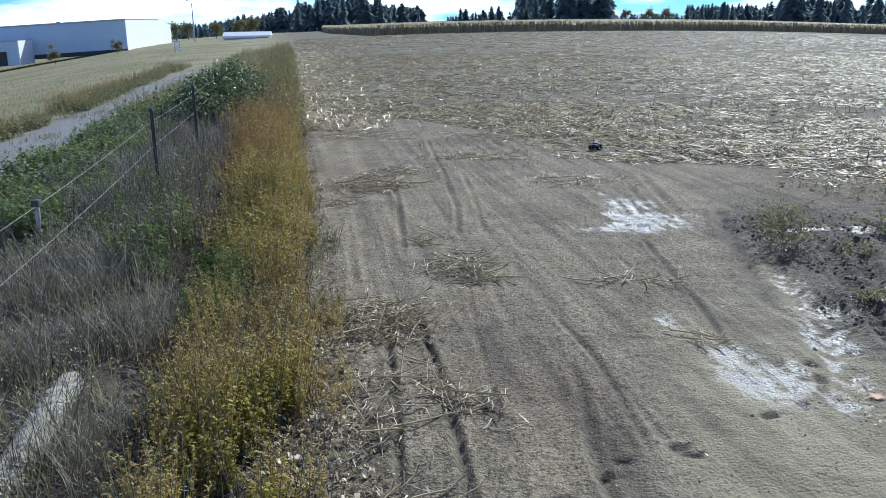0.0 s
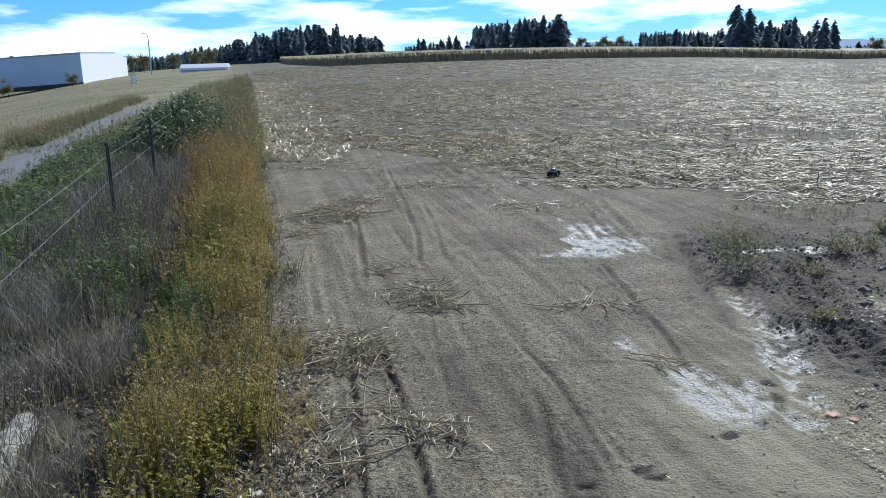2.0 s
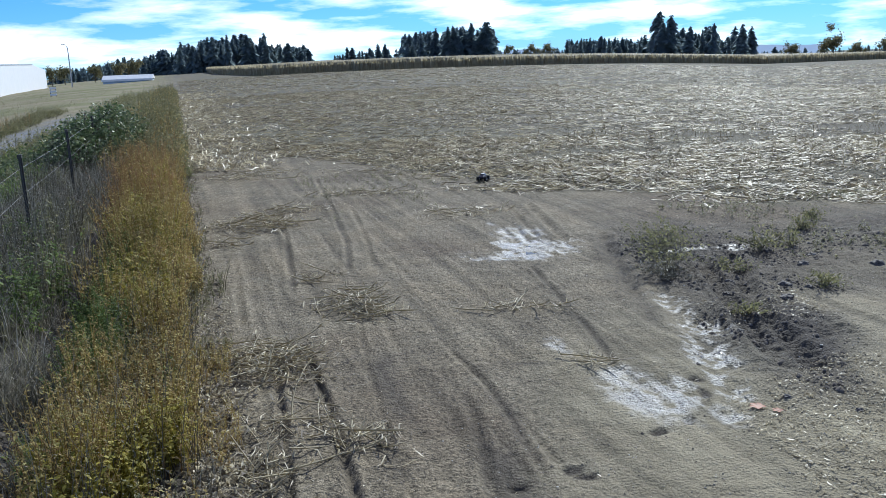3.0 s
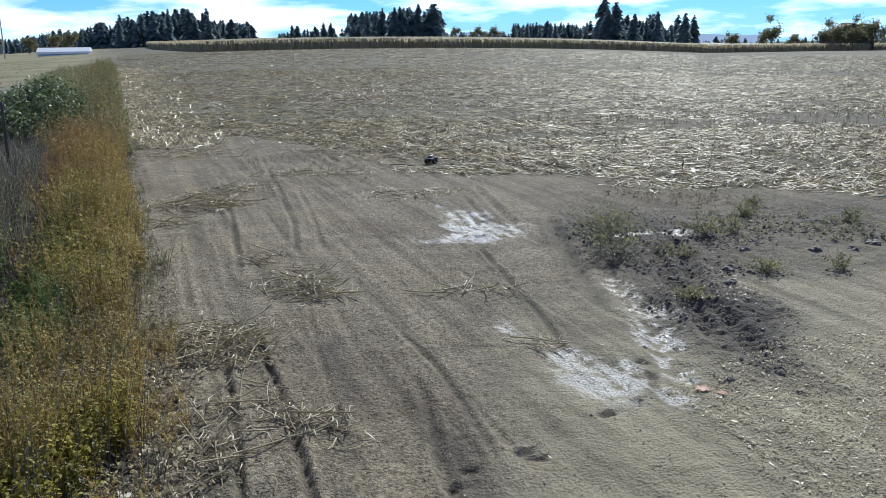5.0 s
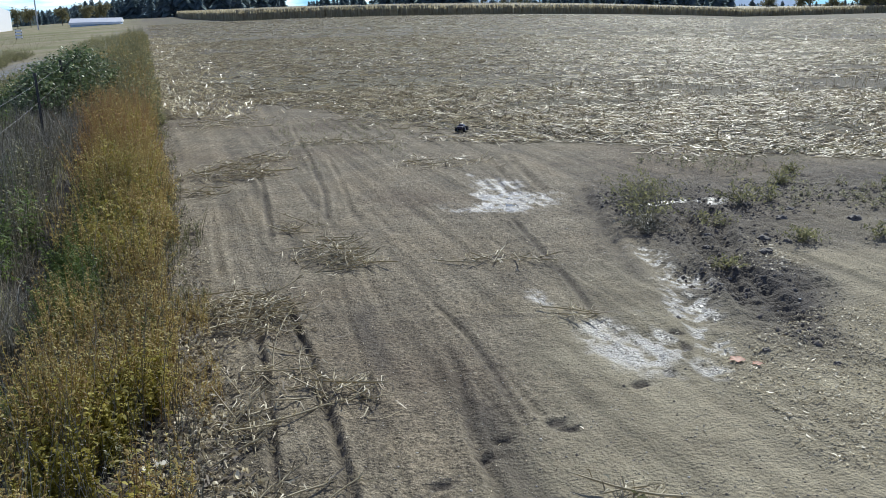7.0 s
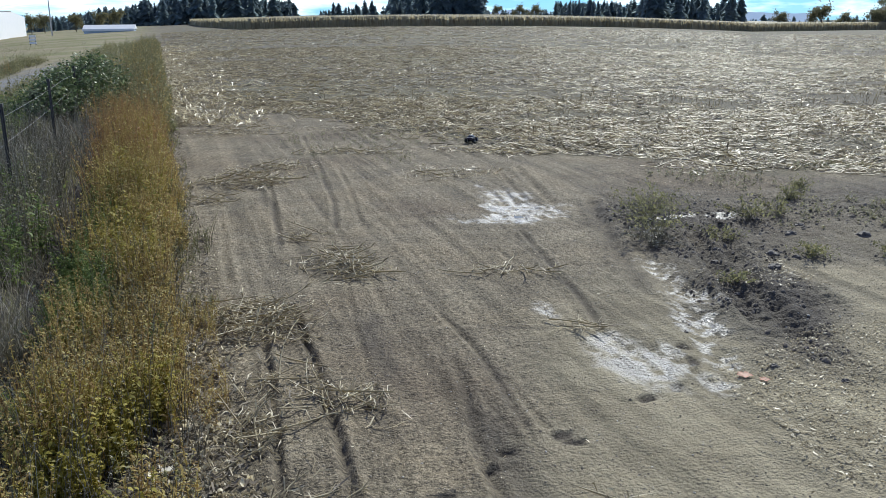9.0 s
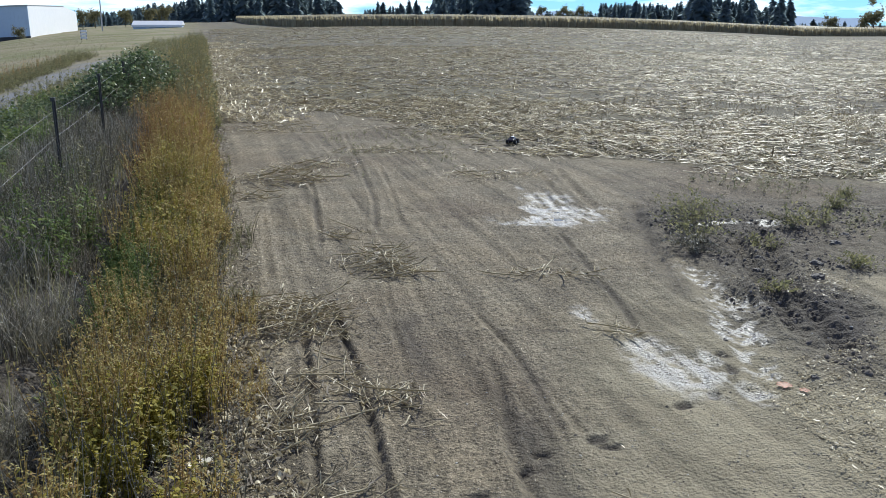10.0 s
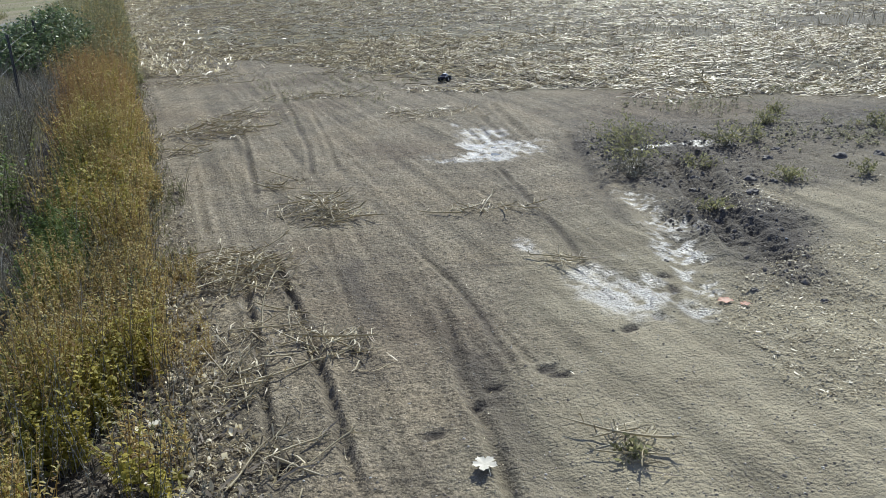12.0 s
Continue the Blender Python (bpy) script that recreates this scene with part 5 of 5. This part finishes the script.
def build_corner_cover():
    g = np.random.default_rng(15)
    x, y = g.uniform(4.6, 12, 1500), g.uniform(10.5, 15.5, 1500)
    keep = (fbm(x, y, 0.7, 3) > 0.02) & (y < stubble_from(x) + 0.5)
    weeds("low_weeds", "thin low green weeds on the churned field corner", x[keep], y[keep], 0.04 + 0.12 * g.random(keep.sum()), M_OLIVE, g, 10, 0.05, 0.002, 0.5)
    x, y = g.uniform(-1.2, 3.5, 500), g.uniform(15.5, 22, 500)
    keep = fbm(x, y, 0.7, 3) > 0.1
    weeds("low_weeds", "thin low green weeds on the bare track", x[keep], y[keep], 0.04 + 0.1 * g.random(keep.sum()), M_OLIVE, g, 8, 0.04, 0.002, 0.5)


build_corner_cover()


def build_fence():
    def line(y):
        return float(edge(y)) - 2.4

    f = thing("fence", "wire fence with slim dark posts in rank grass", "fence", pose(0, 0, 0))
    for y in (2.0, 14.15, 20.3, 26.4, 32.5):
        x, z = line(y), float(ground_z(line(y), y)[0])
        bm = box_bm(x - 0.028, x + 0.028, y - 0.006, y + 0.006, z - 0.4, z + 1.52, 0.002)
        box_bm(x - 0.006, x + 0.006, y - 0.034, y - 0.006, z - 0.4, z + 1.52, bm=bm)
        for i in range(9):
            box_bm(x - 0.01, x + 0.01, y - 0.042, y - 0.034, z + 0.3 + i * 0.12, z + 0.33 + i * 0.12, bm=bm)
        post = part("post", bm, M_POST, f)
        part("cap", box_bm(x - 0.034, x + 0.034, y - 0.04, y + 0.012, z + 1.48, z + 1.54, 0.006), M_POST, post)
    ys = np.linspace(2.0, 43, 60)
    for hgt in (1.34, 0.94):
        xs = edge(ys) - 2.4
        sag = 0.035 * np.sin(np.pi * ((ys - 5) % 9.3) / 9.3)
        p = np.stack([xs - 0.04, ys, swell(xs, ys) + hgt - sag + 0.03], -1)
        v, q = tubes(p[None], np.full((1, 60), 0.0026), 4)
        under_of(new("wire", mesh_of("wire", v, q, M_WIRE)), f)
    x, y = line(7.6) - 0.04, 7.6
    v, q = tubes(np.array([[[x, y, 1.37], [x + 0.01, y - 0.02, 1.31], [x + 0.015, y - 0.04, 1.19], [x + 0.015, y - 0.045, 1.15]]]), np.array([[0.014, 0.022, 0.022, 0.012]]), 10)
    ob = under_of(new("insulator", mesh_of("insulator", v, q, M_WIRE)), f)
    ob["label"] = "pale wire tensioner"
    part("clamp", box_bm(x - 0.035, x + 0.035, y - 0.04, y + 0.03, 1.34, 1.40, 0.008), M_POST, f)


M_POST = plain("post_steel", (0.035, 0.036, 0.035), (0.085, 0.078, 0.07), 25, 0.6, 0.4)
M_WIRE = plain("wire_steel", (0.22, 0.21, 0.2), (0.36, 0.34, 0.31), 25, 0.4, 0.5)
build_fence()


def build_log():
    a, b = np.array([-3.13, 6.50, 0.10]), np.array([-2.80, 4.00, 0.09])
    n = 26
    k = np.linspace(0, 1, n)[:, None]
    p = a + (b - a) * k
    p[:, 2] += 0.012 * np.sin(k[:, 0] * 9) + ground_z(p[:, 0], p[:, 1]).mean() - 0.06
    t = thing("log", "weathered pale grey fence log lying in dry grass", "log", pose(*p[n // 2]))
    g = np.random.default_rng(2)
    r = 0.115 + 0.006 * g.normal(size=n)
    r[0] = 0.098
    v, f = tubes((p - p[n // 2])[None], r[None], 14)
    v += g.normal(size=v.shape) * 0.0022
    under_of(new("trunk", mesh_of("log_trunk", v, f, M_LOG, True)), t)
    d = (a - b) / np.linalg.norm(a - b)
    c = p[0] - p[n // 2] + d * 0.004
    s = np.cross(d, [0, 0, 1.0])
    s /= np.linalg.norm(s)
    u = np.cross(s, d)
    ang = np.arange(14) * 2 * np.pi / 14
    ring = c + 0.099 * (np.cos(ang)[:, None] * s + np.sin(ang)[:, None] * u)
    v = np.concatenate([[c + d * 0.012], ring])
    f = np.stack([np.zeros(14, int), 1 + np.arange(14), 1 + (np.arange(14) + 1) % 14], -1)
    under_of(new("cut_end", mesh_of("cut_end", v, f, M_LOG)), t)["label"] = "sawn end of the log"


M_LOG = plain("weathered_wood", (0.2, 0.188, 0.16), (0.46, 0.44, 0.385), 9, 0.85, 0.2, bump=0.6, stretch=(3, 0.6, 3))
build_log()


def build_bramble():
    g = np.random.default_rng(8)
    cx, cy = -7.15, 28.0
    z0 = float(ground_z(cx, cy)[0])
    b = thing("bramble_bush", "large dark glossy bramble thicket over the fence", "bush", pose(cx, cy, z0))
    n = 190
    a = g.random(n) * 6.283
    rr = np.sqrt(g.random(n))
    top = np.stack([np.cos(a) * rr * 1.35, np.sin(a) * rr * 3.6, 1.62 * (1 - 0.6 * rr**2) * (0.6 + 0.6 * g.random(n))], -1)
    base = top * [0.35, 0.35, 0] + g.normal(size=(n, 3)) * [0.3, 0.4, 0]
    end = top * [1.25, 1.25, 0.55]
    p = np.stack([base, 0.5 * (base + top) + [0, 0, 0.45], top, end], 1)
    v, f = tubes(p, np.tile(np.array([[0.012, 0.01, 0.008, 0.003]]), (n, 1)), 4)
    under_of(new("cane_tangle", mesh_of("cane_tangle", v, f, M_BARK)), b)
    m = 15000
    i, t = g.integers(0, n, m), g.random(m)
    c = np.where(t[:, None] < 0.5, p[i, 1] + (p[i, 2] - p[i, 1]) * (t[:, None] * 2), p[i, 2] + (p[i, 3] - p[i, 2]) * (t[:, None] * 2 - 1))
    c = c + g.normal(size=(m, 3)) * [0.16, 0.16, 0.10]
    c[:, 2] = np.maximum(c[:, 2], 0.05)
    d = g.normal(size=(m, 3)) * [1, 1, 0.5]
    d /= np.linalg.norm(d, axis=1, keepdims=True)
    s = np.cross(d, g.normal(size=(m, 3)) * 0.5 + [0, 0, 1.0])
    ln = 0.05 + 0.06 * g.random(m)
    lp = c[:, None] + d[:, None] * (ln[:, None] * np.array([-0.5, 0.1, 0.6]))[..., None]
    under_of(new("foliage", mesh_of("foliage", *blades(lp, s, ln[:, None] * np.array([0.3, 0.8, 0.1])), M_BRAMBLE)), b)


build_bramble()


def build_field_weed(label, x, y, h, n, mat, seed):
    """A single straggling weed: stems and leaves."""
    g = np.random.default_rng(seed)
    z0 = float(ground_z(x, y)[0])
    t = thing("field_weed", label, "weed", pose(x, y, z0), "weeds on the muddy corner")
    a = g.random(n) * 6.283
    sp = h * (0.2 + 0.9 * g.random(n))
    top = np.stack([np.cos(a) * sp * 1.5, np.sin(a) * sp * 1.5, h * (0.2 + 0.85 * g.random(n))], -1)
    p = np.stack([g.normal(size=(n, 3)) * [0.04, 0.04, 0] - [0, 0, 0.03], top * [0.35, 0.35, 0.5], top], 1)
    for q in p:
        under_of(new("stem", mesh_of("stem", *tubes(q[None], np.array([[0.004, 0.003, 0.0012]])), M_GREY)), t)
    m = n * 13
    i, k = g.integers(0, n, m), g.random(m)[:, None]
    c = p[i, 1] + (p[i, 2] - p[i, 1]) * k + g.normal(size=(m, 3)) * 0.02
    d = g.normal(size=(m, 3))
    d /= np.linalg.norm(d, axis=1, keepdims=True)
    ln = 0.018 + 0.034 * g.random(m)
    lp = c[:, None] + d[:, None] * (ln[:, None] * np.array([0, 0.5, 1.0]))[..., None]
    under_of(new("foliage", mesh_of("foliage", *blades(lp, np.cross(d, g.normal(size=(m, 3))), ln[:, None] * np.array([0.2, 0.5, 0.08])), mat)), t)


for i, (x, y, h, n, mat) in enumerate(((4.08, 10.25, 0.34, 36, M_GREY), (4.25, 10.75, 0.5, 44, M_OLIVE), (4.5, 11.6, 0.55, 44, M_OLIVE), (4.9, 12.3, 0.45, 30, M_OLIVE), (5.06, 10.5, 0.28, 20, M_OLIVE), (5.7, 9.4, 0.26, 26, M_OLIVE), (5.82, 11.2, 0.36, 34, M_OLIVE), (6.4, 11.5, 0.36, 28, M_OLIVE), (4.4, 8.7, 0.2, 16, M_OLIVE), (7.7, 13.2, 0.24, 26, M_OLIVE), (7.2, 12.6, 0.3, 30, M_OLIVE), (6.7, 9.3, 0.2, 14, M_OLIVE), (1.72, 4.25, 0.10, 10, M_OLIVE), (8.6, 11.8, 0.3, 24, M_OLIVE))):
    build_field_weed("straggling brown weed in churned mud" if mat is M_GREY else "straggling green weed in churned mud", x, y, h * 0.85, n, mat, 900 + i)


def clod_mesh(seed, r):
    bm = bmesh.new()
    bmesh.ops.create_icosphere(bm, subdivisions=3, radius=r)
    for q in bm.verts:
        c = q.co * (4.0 / r * 0.35)
        q.co *= 1 + 0.55 * noise.noise(c + Vector((seed * 3.1, 0, 0))) + 0.32 * noise.noise(c * 3.3 + Vector((0, seed, 0)))
        q.co.z *= 0.62
    return bm


M_CLOD = plain("wet_clod", (0.07, 0.061, 0.055), (0.15, 0.13, 0.114), 18, 0.75, 0.4, bump=0.8)
g0 = np.random.default_rng(4)
for i, (x, y, r) in enumerate(((5.02, 8.95, 0.17), (5.28, 9.55, 0.16), (5.5, 9.35, 0.10), (4.52, 9.45, 0.10), (4.75, 9.9, 0.13), (6.0, 10.4, 0.15), (6.9, 10.2, 0.18), (7.4, 10.1, 0.16), (7.9, 10.4, 0.2), (6.4, 10.9, 0.12), (5.9, 11.2, 0.12), (8.4, 9.8, 0.16), (4.3, 8.4, 0.08), (3.95, 7.9, 0.07), (3.62, 6.35, 0.06), (4.05, 6.0, 0.07), (3.25, 7.3, 0.05))):
    r = r * 0.5
    ob = part("mud_clod", clod_mesh(i, r), M_CLOD)
    ob.matrix_basis = pose(x, y, float(ground_z(x, y)[0]) - r * 0.12, 0, 0, g0.random() * 360)
    tagged(ob, "dark wet clod of turned mud", "clod", "clods in the mud")


def build_leaf(name, label, x, y, size, mat, turn):
    """A fallen lobed maple leaf with a stalk."""
    n = 40
    a = np.linspace(0, 2 * np.pi, n, endpoint=False)
    r = size * (0.55 + 0.32 * np.abs(np.cos(2.5 * a)) ** 0.7 + 0.08 * np.cos(15 * a))
    ring = np.stack([np.cos(a) * r, np.sin(a) * r, 0.018 + 0.12 * r * np.abs(np.sin(2.5 * a + 0.4))], -1)
    v = np.concatenate([[[0, 0, 0.012]], ring])
    f = np.stack([np.zeros(n, int), 1 + np.arange(n), 1 + (np.arange(n) + 1) % n], -1)
    t = thing(name, label, "leaf", pose(x, y, float(ground_z(x, y)[0]) + 0.004, 0, 0, turn))
    under_of(new("blade", mesh_of("blade", v, f, mat)), t)
    v, f = tubes(np.array([[[0, 0, 0.012], [-size * 0.7, 0.01, 0.02], [-size * 1.3, 0.03, 0.008]]]), np.array([[0.0018, 0.0015, 0.0012]]), 4)
    under_of(new("leaf_stalk", mesh_of("leaf_stalk", v, f, mat)), t)


M_PALELEAF = plain("pale_leaf", (0.5, 0.46, 0.36), (0.66, 0.62, 0.52), 30, 0.7)
M_REDLEAF = plain("red_leaf", (0.22, 0.06, 0.025), (0.34, 0.11, 0.04), 30, 0.6)
build_leaf("maple_leaf", "pale dead maple leaf on bare soil", 0.87, 4.33, 0.085, M_PALELEAF, 110)
build_leaf("maple_leaf", "rust-red fallen leaf beside the wet mud", 3.31, 6.24, 0.075, M_REDLEAF, 40)
build_leaf("maple_leaf", "rust-red fallen leaf beside the wet mud", 3.42, 6.12, 0.05, M_REDLEAF, 200)
for i, (x, y) in enumerate(((-1.02, 4.6), (-0.92, 4.35), (-0.98, 4.95), (-1.12, 4.2), (-0.85, 4.1), (-1.1, 5.3), (-1.45, 6.6), (-1.4, 6.3), (-2.35, 5.9), (-2.3, 5.4))):
    build_leaf("maple_leaf", "pale dead leaf at the verge's foot", x, y, 0.06, M_PALELEAF, 70 * i)


def build_truck():
    """A small radio-controlled monster truck."""
    x, y = 3.3, 19.6
    z = float(ground_z(x, y)[0])
    body_m = plain("truck_shell", (0.02, 0.018, 0.035), (0.045, 0.04, 0.07), 20, 0.3, 0.5)
    rub = plain("rubber", (0.012, 0.012, 0.012), (0.03, 0.03, 0.03), 60, 0.8, 0.2)
    rim_m = plain("rim_grey", (0.2, 0.2, 0.21), (0.3, 0.3, 0.31), 40, 0.4, 0.5)
    t = thing("toy_truck", "small dark radio-controlled monster truck on the track", "toy truck", pose(x, y, z + 0.004, 0, 0, 65) @ Matrix.Scale(0.72, 4))
    bm = bmesh.new()
    prof = [(-0.23, 0.12), (0.23, 0.11), (0.24, 0.15), (0.10, 0.175), (0.05, 0.225), (-0.09, 0.23), (-0.13, 0.18), (-0.24, 0.175)]
    rows = []
    for sy, sc in ((-0.085, 0.94), (-0.075, 1.0), (0.075, 1.0), (0.085, 0.94)):
        rows.append([bm.verts.new((px * (0.98 if sc < 1 else 1), sy * (1.0 if pz < 0.2 else 0.78), 0.11 + (pz - 0.11) * sc)) for px, pz in prof])
    for r0, r1 in zip(rows[:-1], rows[1:]):
        for i in range(len(prof)):
            bm.faces.new([r0[i], r0[(i + 1) % len(prof)], r1[(i + 1) % len(prof)], r1[i]])
    bm.faces.new(list(reversed(rows[0])))
    bm.faces.new(rows[-1])
    bmesh.ops.recalc_face_normals(bm, faces=bm.faces)
    shell = part("shell", bm, body_m, t)
    part("windscreen", box_bm(0.062, 0.09, -0.055, 0.055, 0.182, 0.212, 0.004), rub, shell)
    part("roof_panel", box_bm(-0.07, 0.03, -0.045, 0.045, 0.231, 0.236, 0.002), M_WHITEWALL, shell, "white roof panel")
    part("chassis", box_bm(-0.2, 0.2, -0.04, 0.04, 0.07, 0.11, 0.008), rub, t)
    part("bumper", box_bm(0.235, 0.265, -0.07, 0.07, 0.085, 0.11, 0.008), rub, t)
    for sx in (-0.15, 0.15):
        for sy in (-0.125, 0.125):
            p = np.array([[[sx, sy - 0.045, 0.075], [sx, sy - 0.035, 0.075], [sx, sy + 0.035, 0.075], [sx, sy + 0.045, 0.075]]])
            tyre = under_of(new("tyre", mesh_of("tyre", *tubes(p, np.array([[0.055, 0.075, 0.075, 0.055]]), 20), rub)), t)
            p = np.array([[[sx, sy - 0.044, 0.075], [sx, sy - 0.04, 0.075], [sx, sy + 0.04, 0.075], [sx, sy + 0.044, 0.075]]])
            under_of(new("rim", mesh_of("rim", *tubes(p, np.array([[0.002, 0.045, 0.045, 0.002]]), 14), rim_m)), tyre)
            part("axle", box_bm(sx - 0.01, sx + 0.01, min(0, sy), max(0, sy), 0.07, 0.085), rub, t)


build_truck()
